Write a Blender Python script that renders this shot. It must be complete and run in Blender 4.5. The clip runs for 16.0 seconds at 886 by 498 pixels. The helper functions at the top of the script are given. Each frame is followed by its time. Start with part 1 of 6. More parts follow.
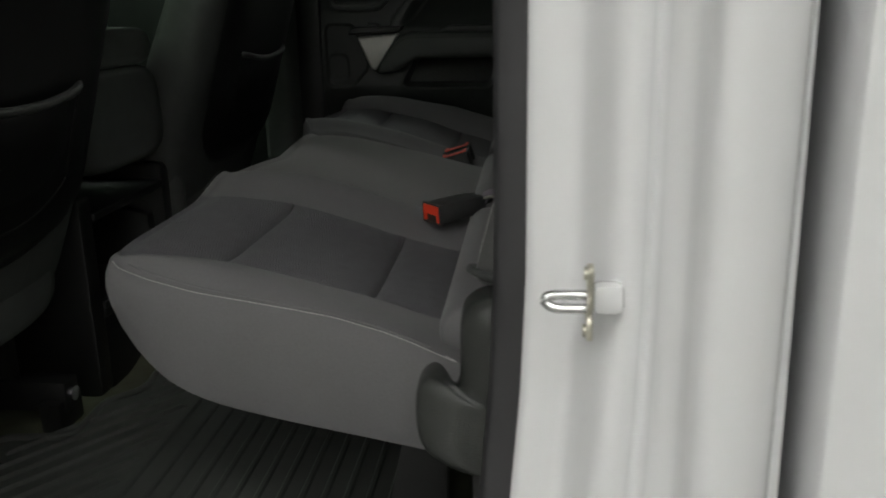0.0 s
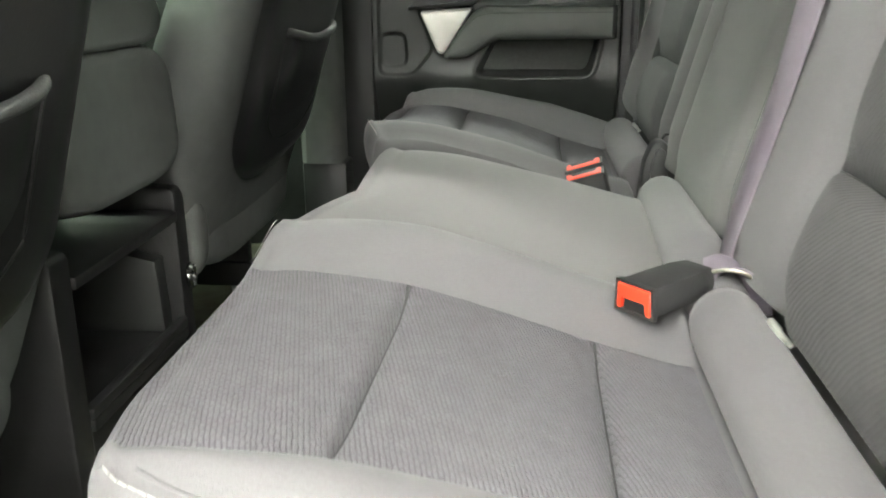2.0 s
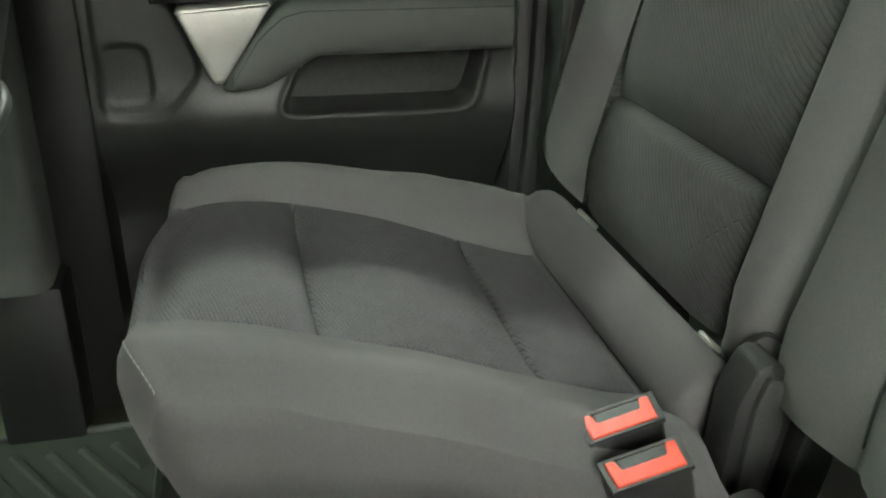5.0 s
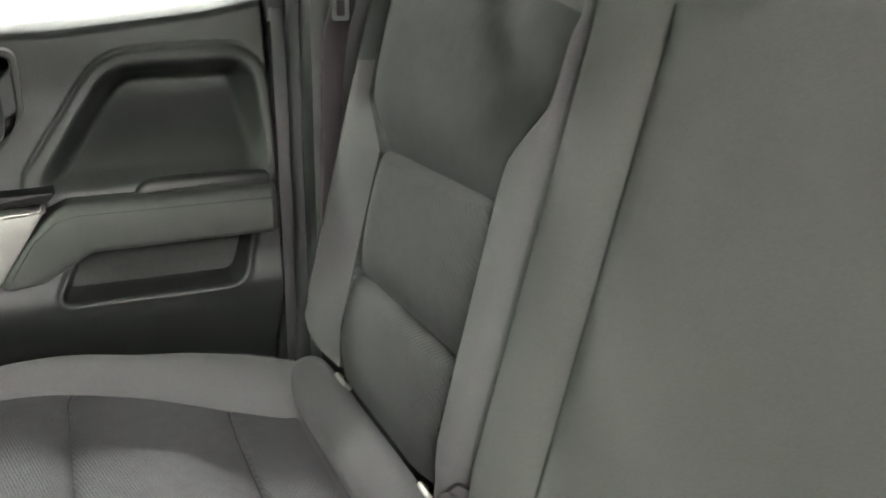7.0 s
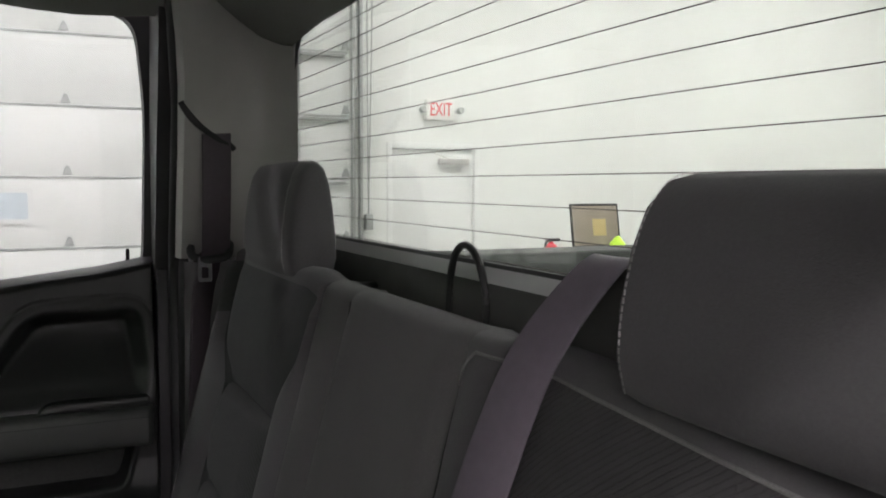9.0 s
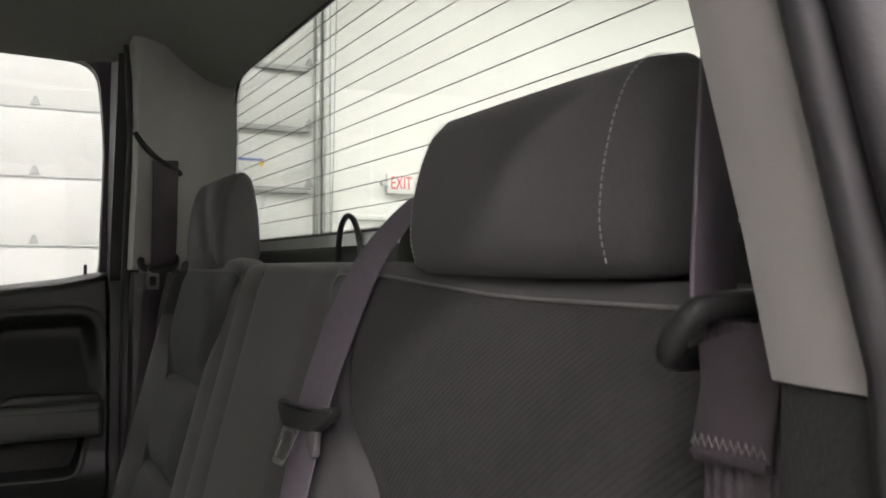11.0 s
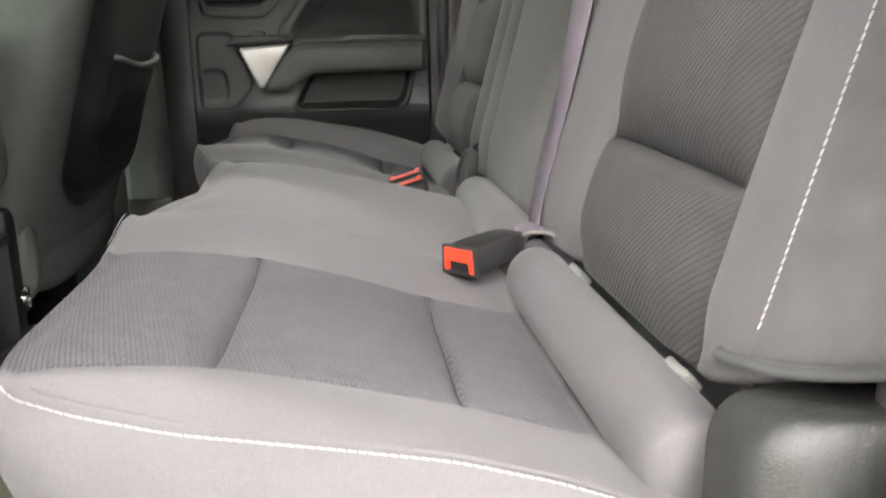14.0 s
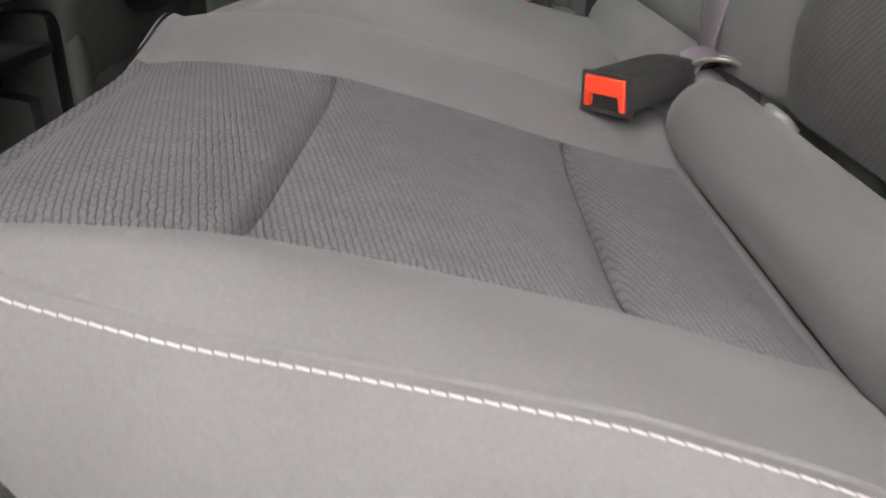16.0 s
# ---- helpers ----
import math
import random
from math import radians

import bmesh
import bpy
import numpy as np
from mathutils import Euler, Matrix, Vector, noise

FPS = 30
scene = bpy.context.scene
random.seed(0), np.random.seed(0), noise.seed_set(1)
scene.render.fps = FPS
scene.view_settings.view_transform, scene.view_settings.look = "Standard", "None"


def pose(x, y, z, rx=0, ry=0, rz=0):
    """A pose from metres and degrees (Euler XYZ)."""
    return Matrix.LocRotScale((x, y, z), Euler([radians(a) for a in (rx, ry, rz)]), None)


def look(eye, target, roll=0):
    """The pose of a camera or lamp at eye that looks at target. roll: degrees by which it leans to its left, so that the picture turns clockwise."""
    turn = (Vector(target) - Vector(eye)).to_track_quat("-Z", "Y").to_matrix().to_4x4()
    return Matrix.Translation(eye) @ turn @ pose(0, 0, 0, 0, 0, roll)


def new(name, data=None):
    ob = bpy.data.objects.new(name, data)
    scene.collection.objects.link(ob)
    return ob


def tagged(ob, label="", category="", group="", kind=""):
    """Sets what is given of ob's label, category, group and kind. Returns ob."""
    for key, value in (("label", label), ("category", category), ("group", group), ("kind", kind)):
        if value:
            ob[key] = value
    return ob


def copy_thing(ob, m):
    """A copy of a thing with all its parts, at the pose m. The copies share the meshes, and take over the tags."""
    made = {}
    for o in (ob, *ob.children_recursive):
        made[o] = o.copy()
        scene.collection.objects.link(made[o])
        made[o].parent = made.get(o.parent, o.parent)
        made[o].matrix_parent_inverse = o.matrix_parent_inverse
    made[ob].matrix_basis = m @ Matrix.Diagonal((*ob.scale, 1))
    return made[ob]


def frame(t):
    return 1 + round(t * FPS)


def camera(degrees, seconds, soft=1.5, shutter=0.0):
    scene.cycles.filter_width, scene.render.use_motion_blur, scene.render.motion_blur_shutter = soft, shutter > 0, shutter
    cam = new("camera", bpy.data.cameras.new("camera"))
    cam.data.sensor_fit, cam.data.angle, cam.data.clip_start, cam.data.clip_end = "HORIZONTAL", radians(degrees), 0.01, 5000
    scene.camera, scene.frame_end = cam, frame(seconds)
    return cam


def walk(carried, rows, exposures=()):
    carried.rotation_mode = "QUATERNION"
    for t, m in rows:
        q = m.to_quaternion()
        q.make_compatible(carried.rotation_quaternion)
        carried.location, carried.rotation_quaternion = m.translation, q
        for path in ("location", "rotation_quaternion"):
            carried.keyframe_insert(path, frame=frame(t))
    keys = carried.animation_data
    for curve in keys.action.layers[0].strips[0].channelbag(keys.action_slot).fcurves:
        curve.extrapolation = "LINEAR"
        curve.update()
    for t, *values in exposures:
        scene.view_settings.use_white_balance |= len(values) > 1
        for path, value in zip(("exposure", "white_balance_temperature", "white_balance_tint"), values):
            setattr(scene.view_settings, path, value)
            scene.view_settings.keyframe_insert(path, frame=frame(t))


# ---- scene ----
cam = camera(54.0, 16.0, 1.8, 0.3)
PATH = [
    (0, (0.541, -0.784, 0.706), (0.338, 1.127, 0.15), -1.1),
    (0.5, (0.448, -0.705, 0.703), (0.221, 1.198, 0.132), -0.4),
    (1, (0.397, -0.536, 0.676), (0.174, 1.363, 0.089), -0.4),
    (1.5, (0.353, -0.431, 0.67), (0.139, 1.469, 0.085), -0.7),
    (2, (0.296, -0.283, 0.675), (0.107, 1.617, 0.079), -0.5),
    (2.5, (0.253, -0.119, 0.672), (0.111, 1.776, 0.049), -0.1),
    (3, (0.228, 0.014, 0.676), (0.135, 1.898, 0.013), -0.7),
    (5.5, (0.119, 0.597, 0.809), (0.675, 2.322, -0.037), 1.7),
    (6, (0.176, 0.547, 0.835), (0.832, 2.285, 0.093), 1.4),
    (6.5, (0.184, 0.494, 0.86), (0.918, 2.232, 0.196), 1.4),
    (7, (0.2, 0.415, 0.899), (0.98, 2.158, 0.305), 0.3),
    (7.5, (0.248, 0.28, 0.931), (1.034, 2.057, 0.456), -0.0),
    (8, (0.275, 0.176, 0.979), (1.076, 1.969, 0.598), 0.0),
    (8.5, (0.292, 0.078, 1.009), (1.11, 1.884, 0.742), 0.3),
    (9, (0.307, 0.005, 1.016), (1.14, 1.818, 0.869), 0.2),
    (11.5, (0.293, -0.312, 0.838), (1.189, 1.475, 0.903), 0.1),
    (12, (0.283, -0.339, 0.787), (1.096, 1.487, 0.87), -0.2),
    (12.5, (0.294, -0.356, 0.737), (0.962, 1.529, 0.742), -0.1),
    (13, (0.289, -0.381, 0.692), (0.782, 1.549, 0.513), -0.6),
    (13.5, (0.29, -0.397, 0.655), (0.627, 1.547, 0.326), -0.9),
    (14, (0.281, -0.398, 0.623), (0.498, 1.532, 0.148), -1.2),
    (14.5, (0.28, -0.393, 0.599), (0.404, 1.506, -0.016), -1.1),
    (15, (0.286, -0.384, 0.596), (0.35, 1.479, -0.129), -1.1),
    (15.5, (0.298, -0.31, 0.564), (0.316, 1.533, -0.213), -0.4),
    (16, (0.275, -0.186, 0.556), (0.265, 1.644, -0.25), -0.3),
]
EXPOSURES = [(0, -0.12, 6350, 6), (0.5, 0.34, 6400, 4), (1, 1.55, 6750, 0), (1.5, 2.7, 6600, 4), (2, 3.2, 6500, 6), (2.5, 3.3, 6500, 9), (3, 3.27, 6500, 11),
             (5.5, 3.0, 6500, -1), (6, 3.1, 6500, -3), (6.5, 3.2, 6500, 6), (7, 3.5, 6500, 11), (7.5, 3.75, 6400, 17), (8, 3.2, 6450, 13), (8.5, 1.78, 6500, 12), (9, 1.0, 6300, 22),
             (11.5, 1.45, 6550, 19), (12, 2.1, 6550, 6), (12.5, 2.55, 6500, 8), (13, 2.95, 6500, 12), (13.5, 3.2, 6500, 15), (14, 2.9, 6500, 15), (15, 2.43, 6500, 15), (16, 2.2, 6500, 14)]
walk(cam, [(t, look(eye, target, roll)) for t, eye, target, roll in PATH], EXPOSURES)

# ---- world and lamps: an indoor service bay lit by ceiling strips, nothing comes from outside ----
world = bpy.data.worlds.new("world")
scene.world = world
world.use_nodes = True
world.node_tree.nodes["Background"].inputs[0].default_value = (0.8, 0.85, 0.9, 1)
world.node_tree.nodes["Background"].inputs[1].default_value = 0.02
LAMP_POWER = 36.0

CY = 0.77            # the cab's middle line; the passenger side mirrors the driver's
GROUND = -0.70
FLOOR = 0.06


# ---- materials ----
def mat(name, color, rough=0.6, metal=0.0, var=0.12, scale=30.0, bump=0.15, bscale=300.0, bdist=0.001, coat=0.0, spec=0.5, stain=3.0, sheen=0.0):
    m = bpy.data.materials.new(name)
    m.use_nodes = True
    nt = m.node_tree
    b = nt.nodes["Principled BSDF"]
    tc = nt.nodes.new("ShaderNodeTexCoord")
    n1 = nt.nodes.new("ShaderNodeTexNoise")
    n1.inputs["Scale"].default_value, n1.inputs["Detail"].default_value = scale, 4
    n2 = nt.nodes.new("ShaderNodeTexNoise")
    n2.inputs["Scale"].default_value, n2.inputs["Detail"].default_value = stain, 3
    nt.links.new(tc.outputs["Object"], n1.inputs["Vector"])
    nt.links.new(tc.outputs["Object"], n2.inputs["Vector"])
    mix = nt.nodes.new("ShaderNodeMath")
    mix.operation = "ADD"
    nt.links.new(n1.outputs["Fac"], mix.inputs[0])
    nt.links.new(n2.outputs["Fac"], mix.inputs[1])
    ramp = nt.nodes.new("ShaderNodeMapRange")
    ramp.inputs["From Min"].default_value, ramp.inputs["From Max"].default_value = 0.7, 1.3
    nt.links.new(mix.outputs[0], ramp.inputs["Value"])
    col = nt.nodes.new("ShaderNodeMix")
    col.data_type = "RGBA"
    nt.links.new(ramp.outputs["Result"], col.inputs["Factor"])
    col.inputs["A"].default_value = (*[c * (1 - var) for c in color], 1)
    col.inputs["B"].default_value = (*[min(1, c * (1 + var)) for c in color], 1)
    nt.links.new(col.outputs["Result"], b.inputs["Base Color"])
    b.inputs["Roughness"].default_value, b.inputs["Metallic"].default_value = rough, metal
    b.inputs["Specular IOR Level"].default_value = spec
    b.inputs["Coat Weight"].default_value = coat
    b.inputs["Coat Roughness"].default_value = 0.05
    b.inputs["Sheen Weight"].default_value = sheen
    if bump:
        n3 = nt.nodes.new("ShaderNodeTexNoise")
        n3.inputs["Scale"].default_value, n3.inputs["Detail"].default_value = bscale, 2
        nt.links.new(tc.outputs["Object"], n3.inputs["Vector"])
        bp = nt.nodes.new("ShaderNodeBump")
        bp.inputs["Strength"].default_value, bp.inputs["Distance"].default_value = bump, bdist
        nt.links.new(n3.outputs["Fac"], bp.inputs["Height"])
        nt.links.new(bp.outputs["Normal"], b.inputs["Normal"])
    return m


def woven(name, color, across, slant, scale=1.0, depth=0.0010, wide=0.0060, row=0.0031, low=0.60, shaky=0.0022):
    """Ribbed insert cloth: short raised dashes in slanted rows."""
    m = mat(name, color, 0.85, var=0.15, scale=60, bump=0, stain=5, sheen=0.05)
    nt = m.node_tree
    b = nt.nodes["Principled BSDF"]
    tc = nt.nodes.new("ShaderNodeTexCoord")
    sp = nt.nodes.new("ShaderNodeSeparateXYZ")
    nt.links.new(tc.outputs["Object"], sp.inputs[0])
    cb = nt.nodes.new("ShaderNodeCombineXYZ")
    nt.links.new(sp.outputs["Y"], cb.inputs["X"])
    nt.links.new(sp.outputs[across], cb.inputs["Y"])
    mp = nt.nodes.new("ShaderNodeMapping")
    mp.inputs["Rotation"].default_value = (0, 0, slant)
    wob = nt.nodes.new("ShaderNodeTexNoise")
    wob.inputs["Scale"].default_value, wob.inputs["Detail"].default_value = 260, 1
    nt.links.new(tc.outputs["Object"], wob.inputs["Vector"])
    shake = nt.nodes.new("ShaderNodeVectorMath")
    shake.operation = "MULTIPLY_ADD"
    shake.inputs[1].default_value = (shaky, shaky, 0)
    nt.links.new(wob.outputs["Color"], shake.inputs[0])
    nt.links.new(cb.outputs[0], shake.inputs[2])
    nt.links.new(shake.outputs[0], mp.inputs["Vector"])
    br = nt.nodes.new("ShaderNodeTexBrick")
    br.inputs["Scale"].default_value = scale
    br.inputs["Brick Width"].default_value, br.inputs["Row Height"].default_value = wide, row
    br.inputs["Mortar Size"].default_value, br.inputs["Mortar Smooth"].default_value = 0.27 * row, 1.0
    br.inputs["Color1"].default_value = br.inputs["Color2"].default_value = (1, 1, 1, 1)
    br.inputs["Mortar"].default_value = (0, 0, 0, 1)
    nt.links.new(mp.outputs["Vector"], br.inputs["Vector"])
    bp = nt.nodes.new("ShaderNodeBump")
    bp.inputs["Strength"].default_value, bp.inputs["Distance"].default_value = 0.8, depth
    nt.links.new(br.outputs["Color"], bp.inputs["Height"])
    nt.links.new(bp.outputs["Normal"], b.inputs["Normal"])
    old = b.inputs["Base Color"].links[0].from_socket
    mul = nt.nodes.new("ShaderNodeMix")
    mul.data_type, mul.blend_type = "RGBA", "MULTIPLY"
    mul.inputs["Factor"].default_value = 1.0
    lift = nt.nodes.new("ShaderNodeMapRange")
    lift.inputs["To Min"].default_value = low
    nt.links.new(br.outputs["Color"], lift.inputs["Value"])
    nt.links.new(old, mul.inputs["A"])
    nt.links.new(lift.outputs["Result"], mul.inputs["B"])
    nt.links.new(mul.outputs["Result"], b.inputs["Base Color"])
    return m


def glass(name, tint):
    m = bpy.data.materials.new(name)
    m.use_nodes = True
    nt = m.node_tree
    nt.nodes.clear()
    out = nt.nodes.new("ShaderNodeOutputMaterial")
    tr = nt.nodes.new("ShaderNodeBsdfTransparent")
    tr.inputs[0].default_value = (*tint, 1)
    gl = nt.nodes.new("ShaderNodeBsdfGlossy")
    gl.inputs["Roughness"].default_value = 0.02
    lw = nt.nodes.new("ShaderNodeLayerWeight")
    pw = nt.nodes.new("ShaderNodeMath")
    pw.operation, pw.inputs[1].default_value = "POWER", 5.0
    nt.links.new(lw.outputs["Facing"], pw.inputs[0])
    fr = nt.nodes.new("ShaderNodeMath")
    fr.operation, fr.inputs[1].default_value, fr.inputs[2].default_value = "MULTIPLY_ADD", 0.9, 0.035
    nt.links.new(pw.outputs[0], fr.inputs[0])
    mx = nt.nodes.new("ShaderNodeMixShader")
    nt.links.new(fr.outputs[0], mx.inputs[0])
    nt.links.new(tr.outputs[0], mx.inputs[1])
    nt.links.new(gl.outputs[0], mx.inputs[2])
    nt.links.new(mx.outputs[0], out.inputs[0])
    return m


def lamp_mat(name, color, power):
    m = bpy.data.materials.new(name)
    m.use_nodes = True
    b = m.node_tree.nodes["Principled BSDF"]
    b.inputs["Base Color"].default_value = (0.8, 0.8, 0.8, 1)
    b.inputs["Emission Color"].default_value = (*color, 1)
    b.inputs["Emission Strength"].default_value = power
    return m


BOLSTER = mat("grey cloth", (0.118, 0.115, 0.117), 0.85, var=0.09, scale=420, bump=0.55, bscale=900, bdist=0.0005, stain=6, sheen=0.12, spec=0.25)
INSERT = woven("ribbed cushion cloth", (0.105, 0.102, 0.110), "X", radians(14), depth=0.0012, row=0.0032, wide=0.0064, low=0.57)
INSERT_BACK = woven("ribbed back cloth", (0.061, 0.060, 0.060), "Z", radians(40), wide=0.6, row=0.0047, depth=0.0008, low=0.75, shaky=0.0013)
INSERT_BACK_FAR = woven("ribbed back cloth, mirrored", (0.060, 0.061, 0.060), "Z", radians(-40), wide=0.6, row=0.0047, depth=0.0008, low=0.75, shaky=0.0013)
BACKTOP = mat("plain dark back cloth", (0.054, 0.057, 0.055), 0.85, var=0.12, scale=60, bump=0.5, bscale=900, bdist=0.0006, stain=5, sheen=0.07, spec=0.3)
SIDECLOTH = mat("darker side cloth", (0.078, 0.077, 0.076), 0.8, var=0.2, scale=30, bump=0.6, bscale=900, bdist=0.0006, stain=7, sheen=0.05, spec=0.3)
SEAMGREY = mat("dark seam fold", (0.045, 0.045, 0.045), 0.9, bump=0.2)
MIDCLOTH = mat("plain cloth", (0.121, 0.118, 0.116), 0.85, var=0.12, scale=600, bump=0.6, bscale=1000, bdist=0.0006, stain=5, sheen=0.1, spec=0.25)
FRONTCLOTH = mat("front seat cloth", (0.084, 0.088, 0.084), 0.8, var=0.1, scale=40, bump=0.4, bscale=700, bdist=0.0006, stain=5)
THREAD = mat("white thread", (0.36, 0.345, 0.34), 0.7, var=0.1, scale=400, bump=0.4, bscale=1500, bdist=0.0004)
DARKTHREAD = mat("dark thread", (0.03, 0.03, 0.03), 0.8, bump=0)
PLASTIC = mat("grained black plastic", (0.045, 0.046, 0.045), 0.42, var=0.15, scale=20, bump=0.6, bscale=420, bdist=0.0008)
GRAINED = mat("leather-grained dark plastic", (0.040, 0.042, 0.039), 0.26, var=0.12, scale=25, bump=0.9, bscale=640, bdist=0.0008)
PANEL = mat("dark grey door plastic", (0.023, 0.0245, 0.023), 0.45, var=0.12, scale=18, bump=0.5, bscale=500, bdist=0.0006)
SOFTPANEL = mat("padded dark grey vinyl", (0.070, 0.073, 0.069), 0.55, var=0.1, scale=25, bump=0.45, bscale=480, bdist=0.0006)
BLACK = mat("black plastic", (0.011, 0.011, 0.011), 0.45, var=0.2, scale=30, bump=0.2)
GREYTRIM = mat("light grey trim", (0.36, 0.35, 0.33), 0.6, var=0.04, scale=20, bump=0.35, bscale=600, bdist=0.0005)
LINER = mat("grey headliner felt", (0.26, 0.26, 0.24), 0.95, var=0.06, scale=200, bump=0.5, bscale=1200, bdist=0.0006)
RUBBER = mat("black rubber", (0.035, 0.034, 0.036), 0.55, var=0.15, scale=15, bump=0.2, bscale=300)
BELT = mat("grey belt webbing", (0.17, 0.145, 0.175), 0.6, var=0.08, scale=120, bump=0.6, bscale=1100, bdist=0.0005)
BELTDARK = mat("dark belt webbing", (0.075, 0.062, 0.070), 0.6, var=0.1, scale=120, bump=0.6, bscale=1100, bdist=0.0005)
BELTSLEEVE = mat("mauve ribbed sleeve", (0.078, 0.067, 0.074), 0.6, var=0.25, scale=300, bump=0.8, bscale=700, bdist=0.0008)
PAINT = mat("white car paint", (0.78, 0.78, 0.79), 0.10, var=0.02, scale=4, bump=0, coat=0.8)
CHROME = mat("chrome", (0.75, 0.75, 0.75), 0.14, metal=1.0, var=0.05, scale=30, bump=0.05)
SILVER = mat("satin silver", (0.62, 0.60, 0.58), 0.38, metal=0.6, var=0.05, scale=40, bump=0.1)
STEEL = mat("zinc steel", (0.55, 0.53, 0.45), 0.35, metal=1.0, var=0.2, scale=60, bump=0.2)
GLOSSBLACK = mat("smooth black plastic", (0.012, 0.012, 0.012), 0.32, var=0.2, scale=30, bump=0.3, bscale=500, bdist=0.0005)
DARKPLASTIC = mat("matt black plastic", (0.026, 0.026, 0.026), 0.5, var=0.15, scale=30, bump=0.3)
LEDGEGREY = mat("grey-green ledge plastic", (0.092, 0.096, 0.088), 0.7, var=0.12, scale=25, bump=0.4, bscale=600, bdist=0.0005, spec=0.15)
RED = mat("red plastic", (0.75, 0.055, 0.02), 0.4, var=0.05, bump=0.1)
CARPET = mat("dark olive carpet", (0.105, 0.110, 0.068), 0.95, var=0.4, scale=12, bump=1.0, bscale=500, bdist=0.004, stain=9)
MATRUBBER = mat("floor mat rubber", (0.058, 0.062, 0.056), 0.4, var=0.2, scale=15, bump=0.3, bscale=400)
WALLWHITE = mat("white steel liner wall", (0.80, 0.80, 0.78), 0.55, var=0.03, scale=3, bump=0.05, bscale=30, bdist=0.002, stain=0.6)
DOORWHITE = mat("white door paint", (0.76, 0.76, 0.75), 0.5, var=0.03, scale=5, bump=0.1, bscale=60)
CONCRETE = mat("sealed concrete", (0.24, 0.235, 0.22), 0.35, var=0.18, scale=2.5, bump=0.2, bscale=60, bdist=0.002, stain=0.5)
CEILWHITE = mat("white ceiling liner", (0.78, 0.78, 0.77), 0.7, var=0.03, scale=2, bump=0.05, bscale=20)
GALV = mat("galvanised steel", (0.45, 0.46, 0.45), 0.45, metal=0.8, var=0.15, scale=20, bump=0.1)
BEDGREY = mat("dark bed liner", (0.05, 0.053, 0.05), 0.6, var=0.2, scale=30, bump=0.6, bscale=300, bdist=0.001)
CABGLASS = glass("tinted cab glass", (0.84, 0.875, 0.85))
SCREENGLASS = glass("green tinted screen glass", (0.75, 0.855, 0.765))
REARGLASS = glass("lightly tinted rear glass", (0.86, 0.91, 0.865))
SCREEN = mat("pale screen", (0.33, 0.28, 0.23), 0.3, var=0.2, scale=8, bump=0)
EXITWHITE = mat("sign white", (0.85, 0.85, 0.82), 0.4, var=0.02, bump=0)
EXITRED = mat("sign red", (0.8, 0.04, 0.06), 0.4, var=0.02, bump=0)
HIVIS = mat("yellow green plastic", (0.55, 0.85, 0.05), 0.5, var=0.05, bump=0)
YELLOW = mat("yellow label", (0.8, 0.55, 0.05), 0.5, var=0.05, bump=0)
BLUE = mat("blue label", (0.05, 0.10, 0.45), 0.5, var=0.05, bump=0)
DIFFUSER = lamp_mat("lit diffuser", (1.0, 0.97, 0.93), LAMP_POWER)


# ---- helpers for meshes ----
def smooth(t, a=0.0, b=1.0):
    t = min(1.0, max(0.0, (t - a) / (b - a)))
    return t * t * (3 - 2 * t)


def lerp(x, xs, ys):
    return float(np.interp(x, xs, ys))


def soft(x, xs, ys, w=0.028):
    """As lerp, with its corners rounded over a width w."""
    return float(np.mean(np.interp([x + w * k / 4 for k in range(-4, 5)], xs, ys)))


def mesh(name, verts, faces, m, parent=None, label="", sharp=35, flip=False):
    d = bpy.data.meshes.new(name)
    d.from_pydata([tuple(v) for v in verts], [], [tuple(reversed(f)) if flip else tuple(f) for f in faces])
    bm = bmesh.new()
    bm.from_mesh(d)
    bmesh.ops.remove_doubles(bm, verts=bm.verts, dist=1e-5)
    bmesh.ops.recalc_face_normals(bm, faces=bm.faces)
    bm.to_mesh(d)
    bm.free()
    return finish(name, d, m, parent, label, sharp)


def finish(name, d, m, parent, label, sharp=35):
    d.materials.append(m)
    for p in d.polygons:
        p.use_smooth = True
    d.set_sharp_from_angle(angle=radians(sharp))
    ob = new(name, d)
    if parent is not None:
        ob.parent = parent
    if label:
        ob["label"] = label
    return ob


def part(name, bm, m, parent, label="", sharp=35):
    d = bpy.data.meshes.new(name)
    bm.to_mesh(d)
    bm.free()
    return finish(name, d, m, parent, label, sharp)


def thing(name, label, category, group="", kind="", at=(0, 0, 0)):
    ob = new(name)
    ob.empty_display_size = 0.05
    ob.location = at
    return tagged(ob, label, category, group, kind)


def grid(rows):
    """Vertices and quads of a grid given as rows of points."""
    n = len(rows[0])
    v = [p for r in rows for p in r]
    f = [(i * n + j, i * n + j + 1, (i + 1) * n + j + 1, (i + 1) * n + j) for i in range(len(rows) - 1) for j in range(n - 1)]
    return v, f


def box_bm(x0, x1, y0, y1, z0, z1, r=0.004, seg=2):
    bm = bmesh.new()
    bmesh.ops.create_cube(bm, size=1)
    for v in bm.verts:
        v.co = Vector(((x0 + x1) / 2 + v.co.x * (x1 - x0), (y0 + y1) / 2 + v.co.y * (y1 - y0), (z0 + z1) / 2 + v.co.z * (z1 - z0)))
    if r:
        bmesh.ops.bevel(bm, geom=bm.edges[:], offset=r, segments=seg, profile=0.5, affect="EDGES")
    return bm


def box(name, x0, x1, y0, y1, z0, z1, m, parent=None, label="", r=0.004, seg=2):
    return part(name, box_bm(x0, x1, y0, y1, z0, z1, r, seg), m, parent, label)


